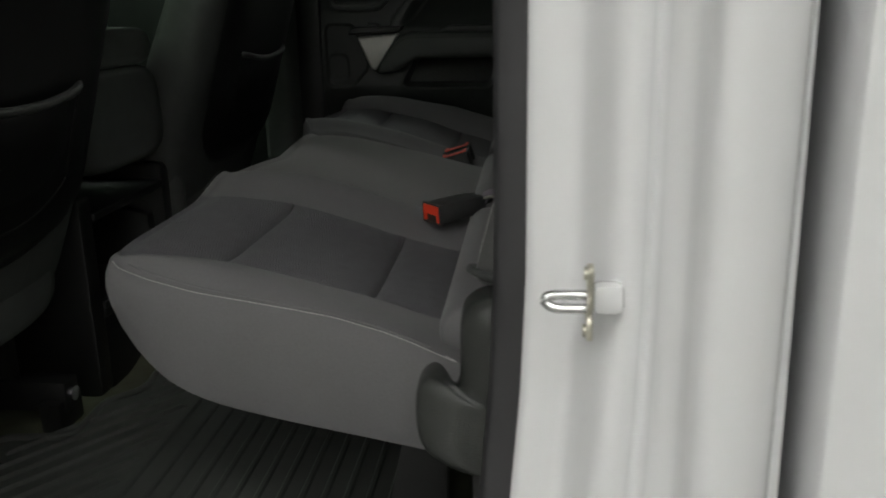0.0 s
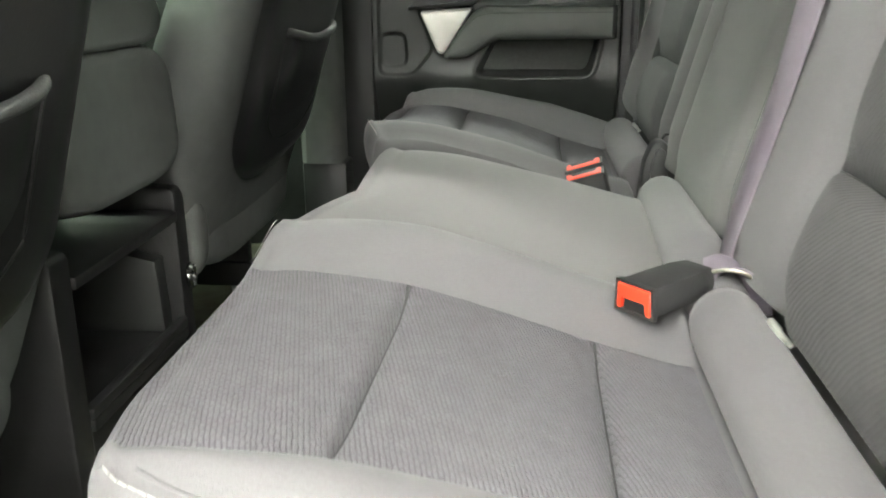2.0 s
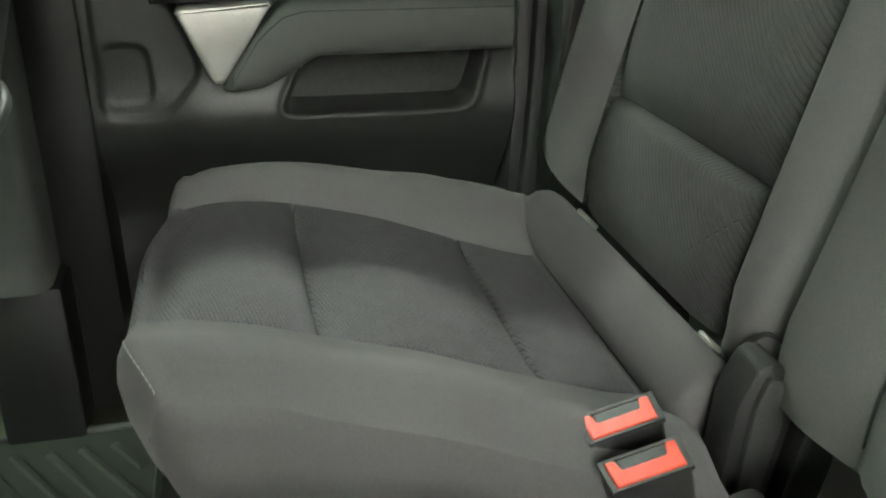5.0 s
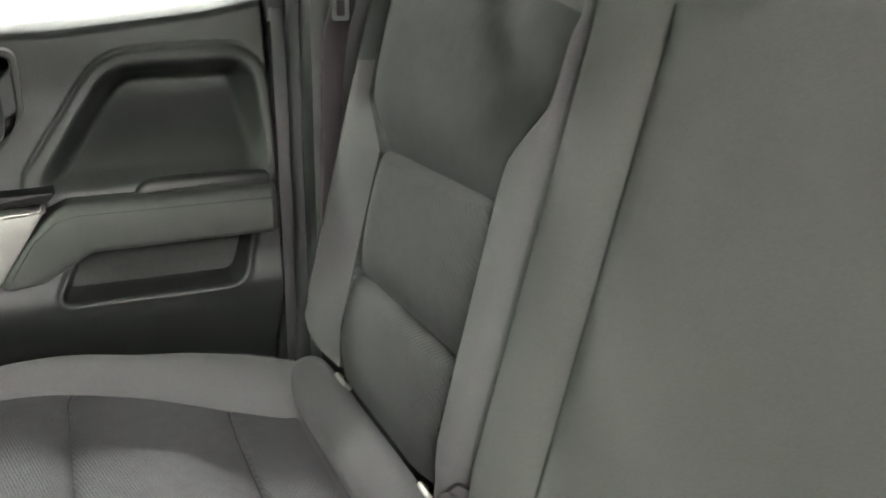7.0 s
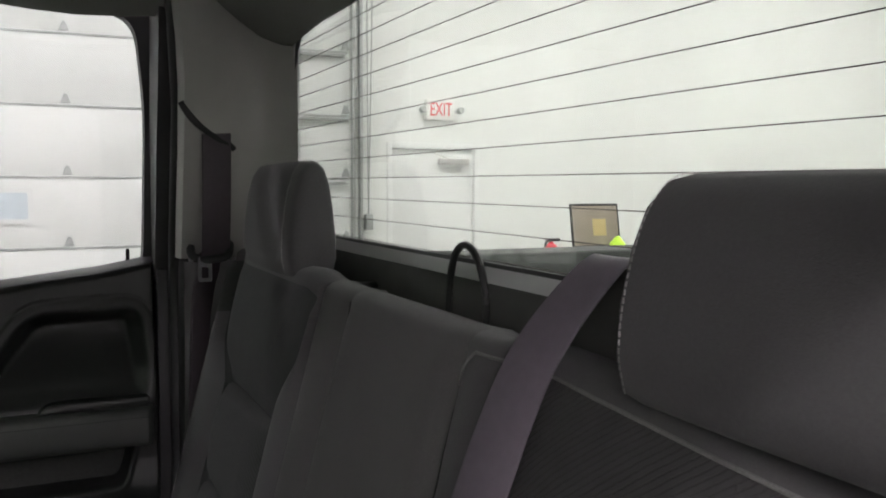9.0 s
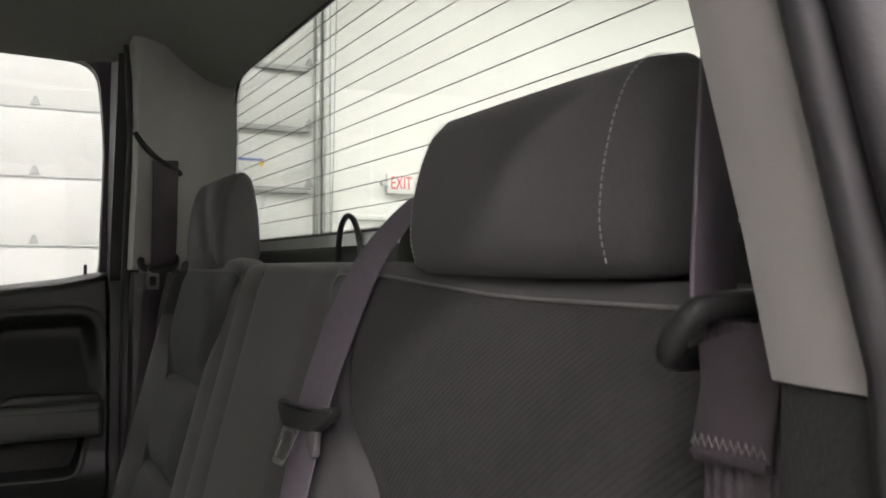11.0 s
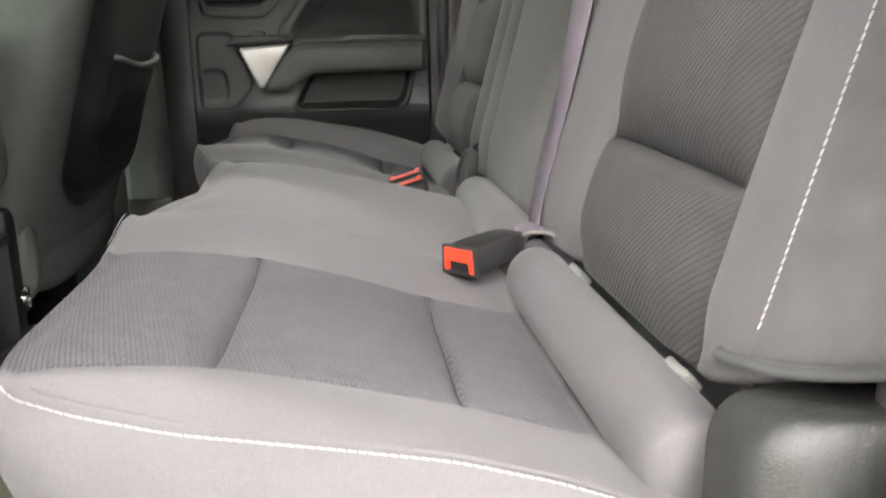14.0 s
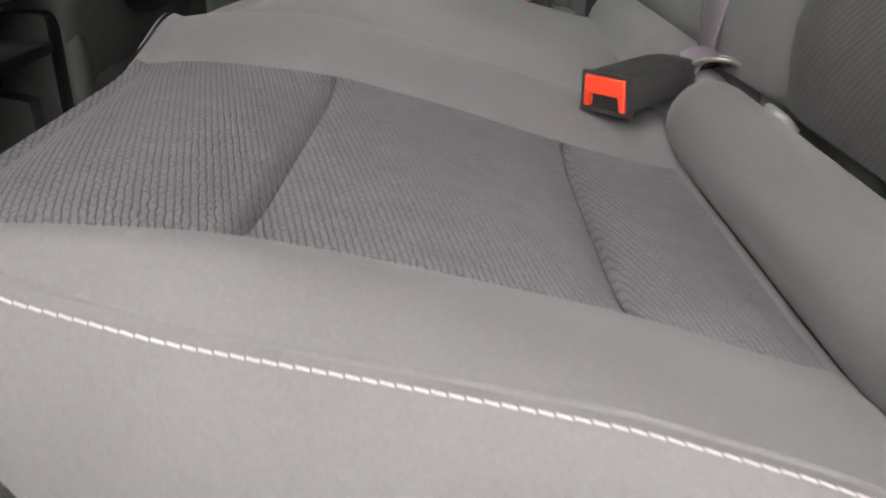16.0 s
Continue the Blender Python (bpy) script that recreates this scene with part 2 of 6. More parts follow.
def prism(poly, axis, d0, d1, r=0.004, seg=2):
    """A polygon in the plane across an axis, drawn out from d0 to d1, its edges rounded."""
    put = {"x": lambda a, b, d: (d, a, b), "y": lambda a, b, d: (a, d, b), "z": lambda a, b, d: (a, b, d)}[axis]
    bm = bmesh.new()
    low = [bm.verts.new(put(a, b, d0)) for a, b in poly]
    high = [bm.verts.new(put(a, b, d1)) for a, b in poly]
    n = len(poly)
    bm.faces.new(low)
    bm.faces.new(high)
    for i in range(n):
        bm.faces.new((low[i], low[(i + 1) % n], high[(i + 1) % n], high[i]))
    bmesh.ops.recalc_face_normals(bm, faces=bm.faces[:])
    if r:
        bmesh.ops.bevel(bm, geom=bm.edges[:], offset=r, segments=seg, profile=0.5, affect="EDGES")
    return bm


def rounded(poly, r, n=4):
    """A polygon with its corners rounded."""
    out = []
    k = len(poly)
    for i in range(k):
        p, a, b = Vector(poly[i]), Vector(poly[i - 1]), Vector(poly[(i + 1) % k])
        da, db = (a - p), (b - p)
        ra, rb = min(r, da.length * 0.45), min(r, db.length * 0.45)
        s, e = p + da.normalized() * ra, p + db.normalized() * rb
        for j in range(n + 1):
            t = j / n
            q = s * (1 - t) ** 2 + p * 2 * t * (1 - t) + e * t * t
            out.append((q.x, q.y))
    return out


def frame_bm(outer, inner, axis, d0, d1):
    """A flat ring between two polygons of as many corners, with thickness."""
    put = {"x": lambda a, b, d: (d, a, b), "y": lambda a, b, d: (a, d, b), "z": lambda a, b, d: (a, b, d)}[axis]
    bm = bmesh.new()
    n = len(outer)
    rings = [[bm.verts.new(put(a, b, d)) for a, b in p] for p, d in ((outer, d0), (inner, d0), (inner, d1), (outer, d1))]
    for k in range(4):
        p, q = rings[k], rings[(k + 1) % 4]
        for i in range(n):
            bm.faces.new((p[i], p[(i + 1) % n], q[(i + 1) % n], q[i]))
    bmesh.ops.recalc_face_normals(bm, faces=bm.faces[:])
    return bm


def loft(rings, caps=True, closed=True):
    """A skin over rings of as many points each."""
    n = len(rings[0])
    v = [p for r in rings for p in r]
    m = n if closed else n - 1
    f = [(i * n + j, i * n + (j + 1) % n, (i + 1) * n + (j + 1) % n, (i + 1) * n + j) for i in range(len(rings) - 1) for j in range(m)]
    if caps:
        f += [tuple(range(n)), tuple((len(rings) - 1) * n + j for j in range(n))]
    return v, f


def tube(points, r, n=8, closed=False):
    pts = [Vector(p) for p in points]
    rings = []
    up = Vector((0.13, 0.21, 0.97))
    for i, p in enumerate(pts):
        a = pts[i - 1] if i or closed else p
        b = pts[(i + 1) % len(pts)] if i < len(pts) - 1 or closed else p
        d = (b - a).normalized()
        s = d.cross(up).normalized()
        w = s.cross(d)
        rings.append([tuple(p + (s * math.cos(2 * math.pi * k / n) + w * math.sin(2 * math.pi * k / n)) * r) for k in range(n)])
    if closed:
        rings.append(rings[0])
    return loft(rings, caps=not closed)


def curve_points(ctrl, n):
    """n points along a smooth line through the control points."""
    c = [Vector(p) for p in ctrl]
    c = [c[0] * 2 - c[1]] + c + [c[-1] * 2 - c[-2]]
    out = []
    k = len(c) - 3
    for i in range(n):
        u = i / (n - 1) * k
        j = min(int(u), k - 1)
        t = u - j
        a, b, d, e = c[j:j + 4]
        out.append(0.5 * ((2 * b) + (d - a) * t + (2 * a - 5 * b + 4 * d - e) * t * t + (3 * b - a - 3 * d + e) * t ** 3))
    return out


def ribbon(ctrl, widths, wide, thick, n=40):
    """A strap through the control points; wide: the way across it, a vector or one for each control point."""
    pts = curve_points(ctrl, n)
    wv = [Vector(w) for w in (wide if isinstance(wide[0], (tuple, list)) else [wide] * len(ctrl))]
    rings = []
    for i, p in enumerate(pts):
        u = i / (n - 1) * (len(ctrl) - 1)
        j = min(int(u), len(ctrl) - 2)
        w = (wv[j].lerp(wv[j + 1], u - j)).normalized()
        d = (pts[min(i + 1, n - 1)] - pts[max(i - 1, 0)]).normalized()
        w = (w - d * w.dot(d)).normalized()
        nr = d.cross(w)
        h = lerp(u, range(len(widths)), widths) / 2 if isinstance(widths, (list, tuple)) else widths / 2
        t = thick / 2
        rings.append([tuple(p + w * a + nr * b) for a, b in ((-h, -t * 0.4), (-h + t, -t), (h - t, -t), (h, -t * 0.4), (h, t * 0.4), (h - t, t), (-h + t, t), (-h, t * 0.4))])
    return loft(rings)


def stitches(line, normal, length=0.0042, width=0.0022, gap=0.0016, slant=0.35, lift=0.0006):
    """Small raised thread dashes along a line of points."""
    pts = [Vector(p) for p in line]
    acc = [0.0]
    for a, b in zip(pts, pts[1:]):
        acc.append(acc[-1] + (b - a).length)
    v, f = [], []
    s = 0.0
    while s + length < acc[-1]:
        ends = []
        for q in (s, s + length):
            i = max(0, min(len(pts) - 2, int(np.searchsorted(acc, q)) - 1))
            t = (q - acc[i]) / max(1e-9, acc[i + 1] - acc[i])
            ends.append(pts[i].lerp(pts[i + 1], t))
        d = (ends[1] - ends[0]).normalized()
        nn = Vector(normal(ends[0]) if callable(normal) else normal).normalized()
        side = d.cross(nn).normalized()
        o = len(v)
        for e, sg in ((ends[0], -1), (ends[1], 1)):
            c = e + nn * lift + side * sg * slant * width
            v += [tuple(c - side * width / 2), tuple(c + nn * width * 0.36), tuple(c + side * width / 2), tuple(c - nn * width * 0.4)]
        f += [(o, o + 1, o + 5, o + 4), (o + 1, o + 2, o + 6, o + 5), (o + 2, o + 3, o + 7, o + 6), (o + 3, o, o + 4, o + 7), (o, o + 3, o + 2, o + 1), (o + 4, o + 5, o + 6, o + 7)]
        s += length + gap
    return v, f


def mirrored(points):
    return [(p[0], 2 * CY - p[1], p[2]) for p in points]


# ---- the service bay ----
BX0, BX1, BY0, BY1, BZ1 = -11.0, 11.0, -12.0, 8.0, 4.6
tagged(box("ground", BX0 - 0.2, BX1 + 0.2, BY0 - 0.2, BY1 + 0.2, GROUND - 0.2, GROUND, CONCRETE, r=0), "grey sealed concrete floor of the bay", "floor", kind="structure")
tagged(box("ceiling", BX0 - 0.2, BX1 + 0.2, BY0 - 0.2, BY1 + 0.2, BZ1, BZ1 + 0.15, CEILWHITE, r=0), "white ceiling liner of the bay", "ceiling", kind="structure")
tagged(box("wall_front", BX0 - 0.2, BX0, BY0, BY1, GROUND, BZ1, WALLWHITE, r=0), "plain white bay wall", "wall", kind="structure")
tagged(box("wall_back", BX1, BX1 + 0.2, BY0, BY1, GROUND, BZ1, WALLWHITE, r=0), "plain white bay wall", "wall", kind="structure")
tagged(box("wall_near", BX0, BX1, BY0 - 0.2, BY0, GROUND, BZ1, WALLWHITE, r=0), "plain white bay wall", "wall", kind="structure")
# far wall, with the overhead door's opening and the walk door's opening cut out of it
OD0, OD1, ODT = -2.2, 3.0, 3.5
WD0, WD1, WDT = 3.42, 4.33, 1.38
far = bmesh.new()
for x0, x1, z0, z1 in ((BX0, OD0, GROUND, BZ1), (OD0, OD1, ODT, BZ1), (OD1, WD0, GROUND, BZ1), (WD0, WD1, WDT, BZ1), (WD1, BX1, GROUND, BZ1)):
    b = box_bm(x0, x1, BY1, BY1 + 0.2, z0, z1, 0)
    d = bpy.data.meshes.new("tmp")
    b.to_mesh(d)
    b.free()
    far.from_mesh(d)
    bpy.data.meshes.remove(d)
tagged(part("wall_far", far, WALLWHITE, None), "white steel-lined bay wall with a wide overhead door", "wall", kind="structure")

# overhead door: panels, struts, hinges, track
od = thing("overhead_door", "closed white sectional overhead door with steel hinges", "garage door", at=(0.4, BY1, GROUND))


def under(ob, parent):
    """Makes ob a part of parent where it stands."""
    ob.parent = parent
    ob.matrix_parent_inverse = Matrix.Translation(parent.location).inverted() if parent.parent is None else Matrix.Identity(4)
    return ob


SEAMS = [GROUND, -0.13, 0.47, 1.07, 1.67, 2.27, 2.87, ODT]
for k, (a, b) in enumerate(zip(SEAMS, SEAMS[1:])):
    under(part("panel", box_bm(OD0, OD1, BY1 + 0.03, BY1 + 0.08, a + 0.004, b - 0.004, 0.006), DOORWHITE, None), od)
    if k:
        under(part("seam_strip", box_bm(OD0 + 0.02, OD1 - 0.02, BY1 + 0.022, BY1 + 0.034, a - 0.012, a + 0.01, 0.003), GALV, None), od)
        for x in (-1.4, 0.5, 1.6, 2.96):
            under(part("hinge", prism(rounded([(x - 0.045, a + 0.02), (x - 0.03, a + 0.05), (x - 0.012, a + 0.10), (x + 0.012, a + 0.10), (x + 0.03, a + 0.05), (x + 0.045, a + 0.02)], 0.01, 2), "y", BY1 + 0.005, BY1 + 0.03, 0.002, 1), GALV, None), od)
        under(part("strut", prism([(BY1 - 0.03, a - 0.05), (BY1 + 0.03, a - 0.05), (BY1 + 0.03, a - 0.025), (BY1 - 0.03, a - 0.025)], "x", 2.2, OD1 - 0.06, 0.003, 1), GALV, None), od)
win = rounded([(-0.42, 0.68), (0.23, 0.68), (0.23, 0.98), (-0.42, 0.98)], 0.03)
inw = rounded([(-0.38, 0.72), (0.19, 0.72), (0.19, 0.94), (-0.38, 0.94)], 0.02)
under(part("window_frame", frame_bm(win, inw, "y", BY1 + 0.012, BY1 + 0.032), DOORWHITE, None), od)
under(part("pane", prism(inw, "y", BY1 + 0.02, BY1 + 0.028, 0), mat("frosted pane", (0.62, 0.68, 0.75), 0.3, bump=0), None), od)
for n, (z, w, m_) in enumerate(((1.93, 0.34, BLUE), (1.91, 0.05, YELLOW))):
    x = 2.16 + n * 0.30
    under(part("label", box_bm(x, x + w, BY1 + 0.026, BY1 + 0.0295, z - 0.012 - n * 0.03, z + 0.012, 0), m_, None), od)
for x in (OD1 + 0.0, OD1 + 0.075):
    under(part("track", box_bm(x, x + 0.028, BY1 - 0.07, BY1 - 0.002, GROUND, ODT + 0.4, 0.004), GALV, None), od)
ch = thing("hoist_chain", "thin steel door hoist chain with a small wall box", "chain", at=(3.17, BY1 - 0.05, 0.62))
for dx in (-0.025, 0.055):
    v, f = tube([(3.165 + dx, BY1 - 0.06, 4.2), (3.165 + dx * 0.5, BY1 - 0.06, 2.2), (3.16, BY1 - 0.06, 0.72)], 0.007, 6)
    under(mesh("chain", v, f, GALV), ch)
under(box("wall_box", 3.13, 3.20, BY1 - 0.09, BY1 - 0.004, 0.58, 0.73, GALV), ch)

# walk door
wd = thing("door_1", "closed white steel walk door with a closer", "door", kind="structure", at=((WD0 + WD1) / 2, BY1, GROUND))
for a, b, c, d in ((WD0 - 0.05, WD0 + 0.005, GROUND, WDT + 0.05), (WD1 - 0.005, WD1 + 0.05, GROUND, WDT + 0.05), (WD0 + 0.005, WD1 - 0.005, WDT - 0.005, WDT + 0.05)):
    under(box("door_frame", a, b, BY1 - 0.02, BY1 + 0.12, c, d, DOORWHITE), wd)
under(box("leaf", WD0 + 0.01, WD1 - 0.01, BY1 + 0.02, BY1 + 0.065, GROUND + 0.01, WDT - 0.012, DOORWHITE), wd)
under(box("closer", 3.92, 4.25, BY1 - 0.055, BY1 + 0.018, 1.215, 1.285, SILVER, r=0.012), wd)
v, f = tube([(4.0, BY1 - 0.03, 1.29), (3.82, BY1 - 0.12, 1.335), (3.95, BY1 - 0.02, 1.36)], 0.009, 6)
under(mesh("closer_arm", v, f, SILVER), wd)
under(box("handle", 4.20, 4.29, BY1 - 0.05, BY1 + 0.018, 0.30, 0.33, STEEL, r=0.008), wd)

# exit sign with two lamp heads
ex = thing("exit_sign", "white exit sign with red letters and lamp heads", "sign", at=(3.92, BY1 - 0.03, 1.66))
under(box("housing", 3.765, 4.075, BY1 - 0.07, BY1 - 0.004, 1.655, 1.86, EXITWHITE, r=0.012), ex)
txt = bpy.data.curves.new("letters", "FONT")
txt.body, txt.size, txt.align_x, txt.align_y, txt.extrude = "EXIT", 0.19, "CENTER", "CENTER", 0.002
tob = new("letters", txt)
tob.matrix_world = pose(3.92, BY1 - 0.073, 1.757, 90, 0, 0)
tob.data.materials.append(EXITRED)
dep = bpy.context.evaluated_depsgraph_get()
lm = bpy.data.meshes.new_from_object(tob.evaluated_get(dep))
mw = pose(3.92, BY1 - 0.073, 1.757, 90, 0, 0) @ Matrix.Diagonal((0.62, 1, 1, 1))
bpy.data.objects.remove(tob)
lm.transform(mw)
lob = new("letters", lm)
under(lob, ex)
for x in (3.715, 4.125):
    v, f = tube([(x, BY1 - 0.13, 1.76), (x, BY1 - 0.07, 1.75)], 0.032, 10)
    under(mesh("lamp_head", v, f, GALV), ex)
    under(box("bracket", min(x, 3.92 + math.copysign(0.155, x - 3.92)), max(x, 3.92 + math.copysign(0.155, x - 3.92)), BY1 - 0.055, BY1 - 0.035, 1.735, 1.755, GALV, r=0.002), ex)

# bench by the wall with a screen, an extinguisher and a bright bottle on it
bench = thing("workbench", "grey steel workbench against the bay wall", "workbench", at=(5.2, 6.0, GROUND))
under(box("top", 3.7, 6.6, 5.7, 6.4, 0.44, 0.48, GALV), bench)
for x in (3.8, 6.5):
    for y in (5.76, 6.34):
        under(box("leg", x - 0.03, x + 0.03, y - 0.03, y + 0.03, GROUND, 0.44, GALV), bench)
lap = thing("laptop", "open dark laptop with a pale screen on the bench", "laptop", at=(4.5, 5.95, 0.48))
scr = pose(4.49, 6.03, 0.50, 80, 0, 0)
for nm, bm_, m_ in (("lid", box_bm(-0.24, 0.24, 0.0, 0.37, -0.012, 0.0, 0.004), BLACK), ("screen", box_bm(-0.222, 0.222, 0.02, 0.35, 0.001, 0.003, 0), SCREEN),
                    ("picture", box_bm(-0.03, 0.10, 0.10, 0.24, 0.0035, 0.0045, 0), mat("screen picture", (0.55, 0.42, 0.2), 0.4, var=0.2, bump=0))):
    bm_.transform(scr)
    under(part(nm, bm_, m_, None), lap)
under(box("base", 4.25, 4.73, 5.70, 6.02, 0.482, 0.505, BLACK), lap)
fe = thing("fire_extinguisher", "red fire extinguisher with a black hose", "extinguisher", at=(4.0, 6.0, 0.48))
v, f = loft([[(4.02 + r * math.cos(a), 6.0 + r * math.sin(a), z) for a in np.linspace(0, 2 * math.pi, 14)[:-1]] for r, z in ((0.055, 0.48), (0.06, 0.49), (0.06, 0.50), (0.045, 0.535), (0.02, 0.55), (0.02, 0.565))])
under(mesh("cylinder", v, f, EXITRED), fe)
v, f = tube(curve_points([(4.02, 5.99, 0.565), (3.97, 5.97, 0.575), (3.94, 5.96, 0.53), (3.945, 5.95, 0.48)], 10), 0.01, 6)
under(mesh("hose", v, f, BLACK), fe)
under(box("handle", 4.0, 4.10, 5.985, 6.015, 0.565, 0.59, BLACK), fe)
bt = thing("spray_bottle", "yellow-green plastic bottle on the bench", "bottle", at=(4.62, 5.93, 0.48))
v, f = loft([[(4.62 + r * math.cos(a), 5.93 + r * math.sin(a), z) for a in np.linspace(0, 2 * math.pi, 14)[:-1]] for r, z in ((0.07, 0.48), (0.075, 0.50), (0.065, 0.54), (0.03, 0.58), (0.015, 0.60))])
under(mesh("body", v, f, HIVIS), bt)
v, f = tube([(4.84, 5.93, 0.60), (4.84, 5.93, 0.625)], 0.014, 8)
under(mesh("cap", v, f, EXITWHITE), bt)

# ceiling strips that light the bay
lamp0 = thing("ceiling_light", "long white lit ceiling strip light", "light", "ceiling lights of the bay", at=(0, 0, BZ1))
box("housing", -1.25, 1.25, -0.17, 0.17, -0.07, -0.0, CEILWHITE, lamp0, r=0.01)
box("diffuser", -1.2, 1.2, -0.14, 0.14, -0.09, -0.072, DIFFUSER, lamp0, r=0.008)
lamp0.location = (0.9, -3.2, BZ1)
for x, y in ((-2.2, -3.2), (4.0, -7.0), (0.9, -7.0), (-2.2, -7.0), (-5.3, -7.0), (-2.2, -10.2), (0.9, -10.2), (-5.3, 0.5), (-8.2, -1.6), (-4.0, 5.2), (0.4, 5.2), (4.8, 5.2), (8.8, 5.2)):
    copy_thing(lamp0, pose(x, y, BZ1))

# ---- the truck's shell ----
SK = -0.25                # outer skin of the driver side
PK = 2 * CY - SK
RX0, RX1 = 0.707, 0.718   # rear wall of the cab
FX = -2.0                 # the closing wall ahead of the front seats

cab = thing("truck_cab", "white pickup truck cab shell with its rear door open", "pickup truck", at=(0, CY, GROUND))
# floor pan and rear wall
under(box("floor_pan", FX, RX1, SK + 0.06, PK - 0.06, FLOOR - 0.10, FLOOR - 0.006, PAINT), cab)
W0, W1, WZ0, WZ1 = 0.035, 1.505, 0.935, 1.275    # rear window opening
outer = rounded([(SK + 0.02, FLOOR - 0.1), (PK - 0.02, FLOOR - 0.1), (PK - 0.06, 0.95), (PK - 0.18, 1.36), (SK + 0.18, 1.36), (SK + 0.06, 0.95)], 0.05, 3)
inner_w = rounded([(W0, WZ0), (W1, WZ0), (W1, (WZ0 + WZ1) / 2), (W1 - 0.01, WZ1), (W0 + 0.01, WZ1), (W0, (WZ0 + WZ1) / 2)], 0.05, 3)
under(part("rear_wall", frame_bm(outer, inner_w, "x", RX0, RX1), PAINT, None), cab)
under(part("roof", prism([(SK + 0.20, 1.385), (SK + 0.30, 1.44), (PK - 0.30, 1.44), (PK - 0.20, 1.385)], "x", -0.92, RX1, 0.01), PAINT, None), cab)
# front end: bulkhead, dashboard, sloping windscreen with its posts
under(box("bulkhead", FX - 0.05, FX, SK + 0.06, PK - 0.06, FLOOR - 0.1, 0.82, BLACK), cab)
under(part("dashboard", prism(rounded([(FX, 0.40), (-1.35, 0.40), (-1.25, 0.60), (-1.28, 0.78), (-1.45, 0.83), (FX, 0.80)], 0.05, 4), "y", SK + 0.12, PK - 0.12, 0.01), PLASTIC, None), cab)
WS = [(FX + 0.05, 0.82), (-0.90, 1.385)]
v, f = loft([[(x + d, y, z + d * 1.6) for (x, z), y in zip((WS[0], WS[0], WS[1], WS[1]), (SK + 0.10, PK - 0.10, PK - 0.24, SK + 0.24))] for d in (0.0, 0.003)])
wsg = mesh("windscreen", v, f, SCREENGLASS)
under(wsg, cab)
for a_, b_ in ((SK + 0.10, SK + 0.24), (PK - 0.10, PK - 0.24)):
    v, f = tube([(WS[0][0], a_, WS[0][1]), (WS[1][0], b_, WS[1][1])], 0.045, 10)
    under(mesh("screen_post", v, f, PAINT), cab)
# front doors with their window openings, as plain inner panels
for nm, y0, y1 in (("front_door", SK + 0.02, SK + 0.10), ("front_door", PK - 0.10, PK - 0.02)):
    do = [(FX, FLOOR - 0.05), (-0.16, FLOOR - 0.05), (-0.16, 1.38), (-0.90, 1.39)]
    di = [(FX + 0.22, 0.84), (-0.22, 0.84), (-0.22, 1.335), (-0.92, 1.335)]
    under(part(nm, frame_bm(do, di, "y", y0, y1), BLACK, None), cab)
    under(part("side_glass", prism(di, "y", (y0 + y1) / 2, (y0 + y1) / 2 + 0.004, 0), SCREENGLASS, None), cab)
# pillars between the doors
for y0, y1 in ((SK + 0.03, SK + 0.12), (PK - 0.12, PK - 0.03)):
    under(part("middle_pillar", prism(rounded([(-0.158, y0), (-0.085, y0), (-0.085, y1), (-0.158, y1)], 0.02, 3), "z", FLOOR - 0.05, 1.38, 0), PAINT, None), cab)

# rear jamb of the open door: a pressed white channel, from the seal out to the skin
JAMB = [(0.536, -0.1385), (0.539, -0.145), (0.544, -0.149), (0.556, -0.153), (0.566, -0.154), (0.572, -0.156), (0.578, -0.162), (0.586, -0.174), (0.593, -0.186), (0.598, -0.1925), (0.603, -0.196), (0.609, -0.1975), (0.615, -0.1965), (0.619, -0.193), (0.6215, -0.189), (0.6245, -0.1885), (0.627, -0.192), (0.629, -0.200), (0.632, -0.2085), (0.6365, -0.2125), (0.641, -0.2155), (0.644, -0.222), (0.646, -0.234), (0.6495, -0.2445), (0.655, -0.2515), (0.663, -0.2545), (0.674, -0.2545), (0.685, -0.2525), (0.694, -0.2485), (0.701, -0.242), (0.7055, -0.233), (0.7065, -0.22), (0.7065, -0.13)]
# the opening's lower rear corner sweeps forward towards the sill
SWEEP = ((-0.05, -0.110), (0.0, -0.088), (0.1, -0.052), (0.2, -0.027), (0.3, -0.012), (0.4, -0.004), (0.5, 0.0))
rows = []
for z, dx, dy in [(z, d, 0.0) for z, d in SWEEP] + [(0.7, 0.0, 0.0), (0.86, 0.0, 0.004), (1.0, 0.0, 0.042), (1.15, 0.0, 0.09), (1.3, -0.01, 0.137), (1.39, -0.03, 0.165)]:
    rows.append([(x + dx * (1 - smooth(x, 0.60, 0.65)), y + dy, z) for x, y in JAMB])
v, f = grid(rows)
under(mesh("door_jamb", v, f, PAINT, sharp=60), cab)
rows = [[(x, 2 * CY - y, z) for x, y, z in r] for r in rows]
v, f = grid(rows)
under(mesh("quarter_panel", v, f, PAINT, sharp=60), cab)
# sill under the door opening
under(part("door_sill", prism(rounded([(SK, -0.12), (SK + 0.14, -0.12), (SK + 0.16, FLOOR + 0.01), (SK + 0.06, FLOOR + 0.015), (SK, FLOOR - 0.04)], 0.015, 2), "x", -0.15, 0.60, 0), PAINT, None), cab)
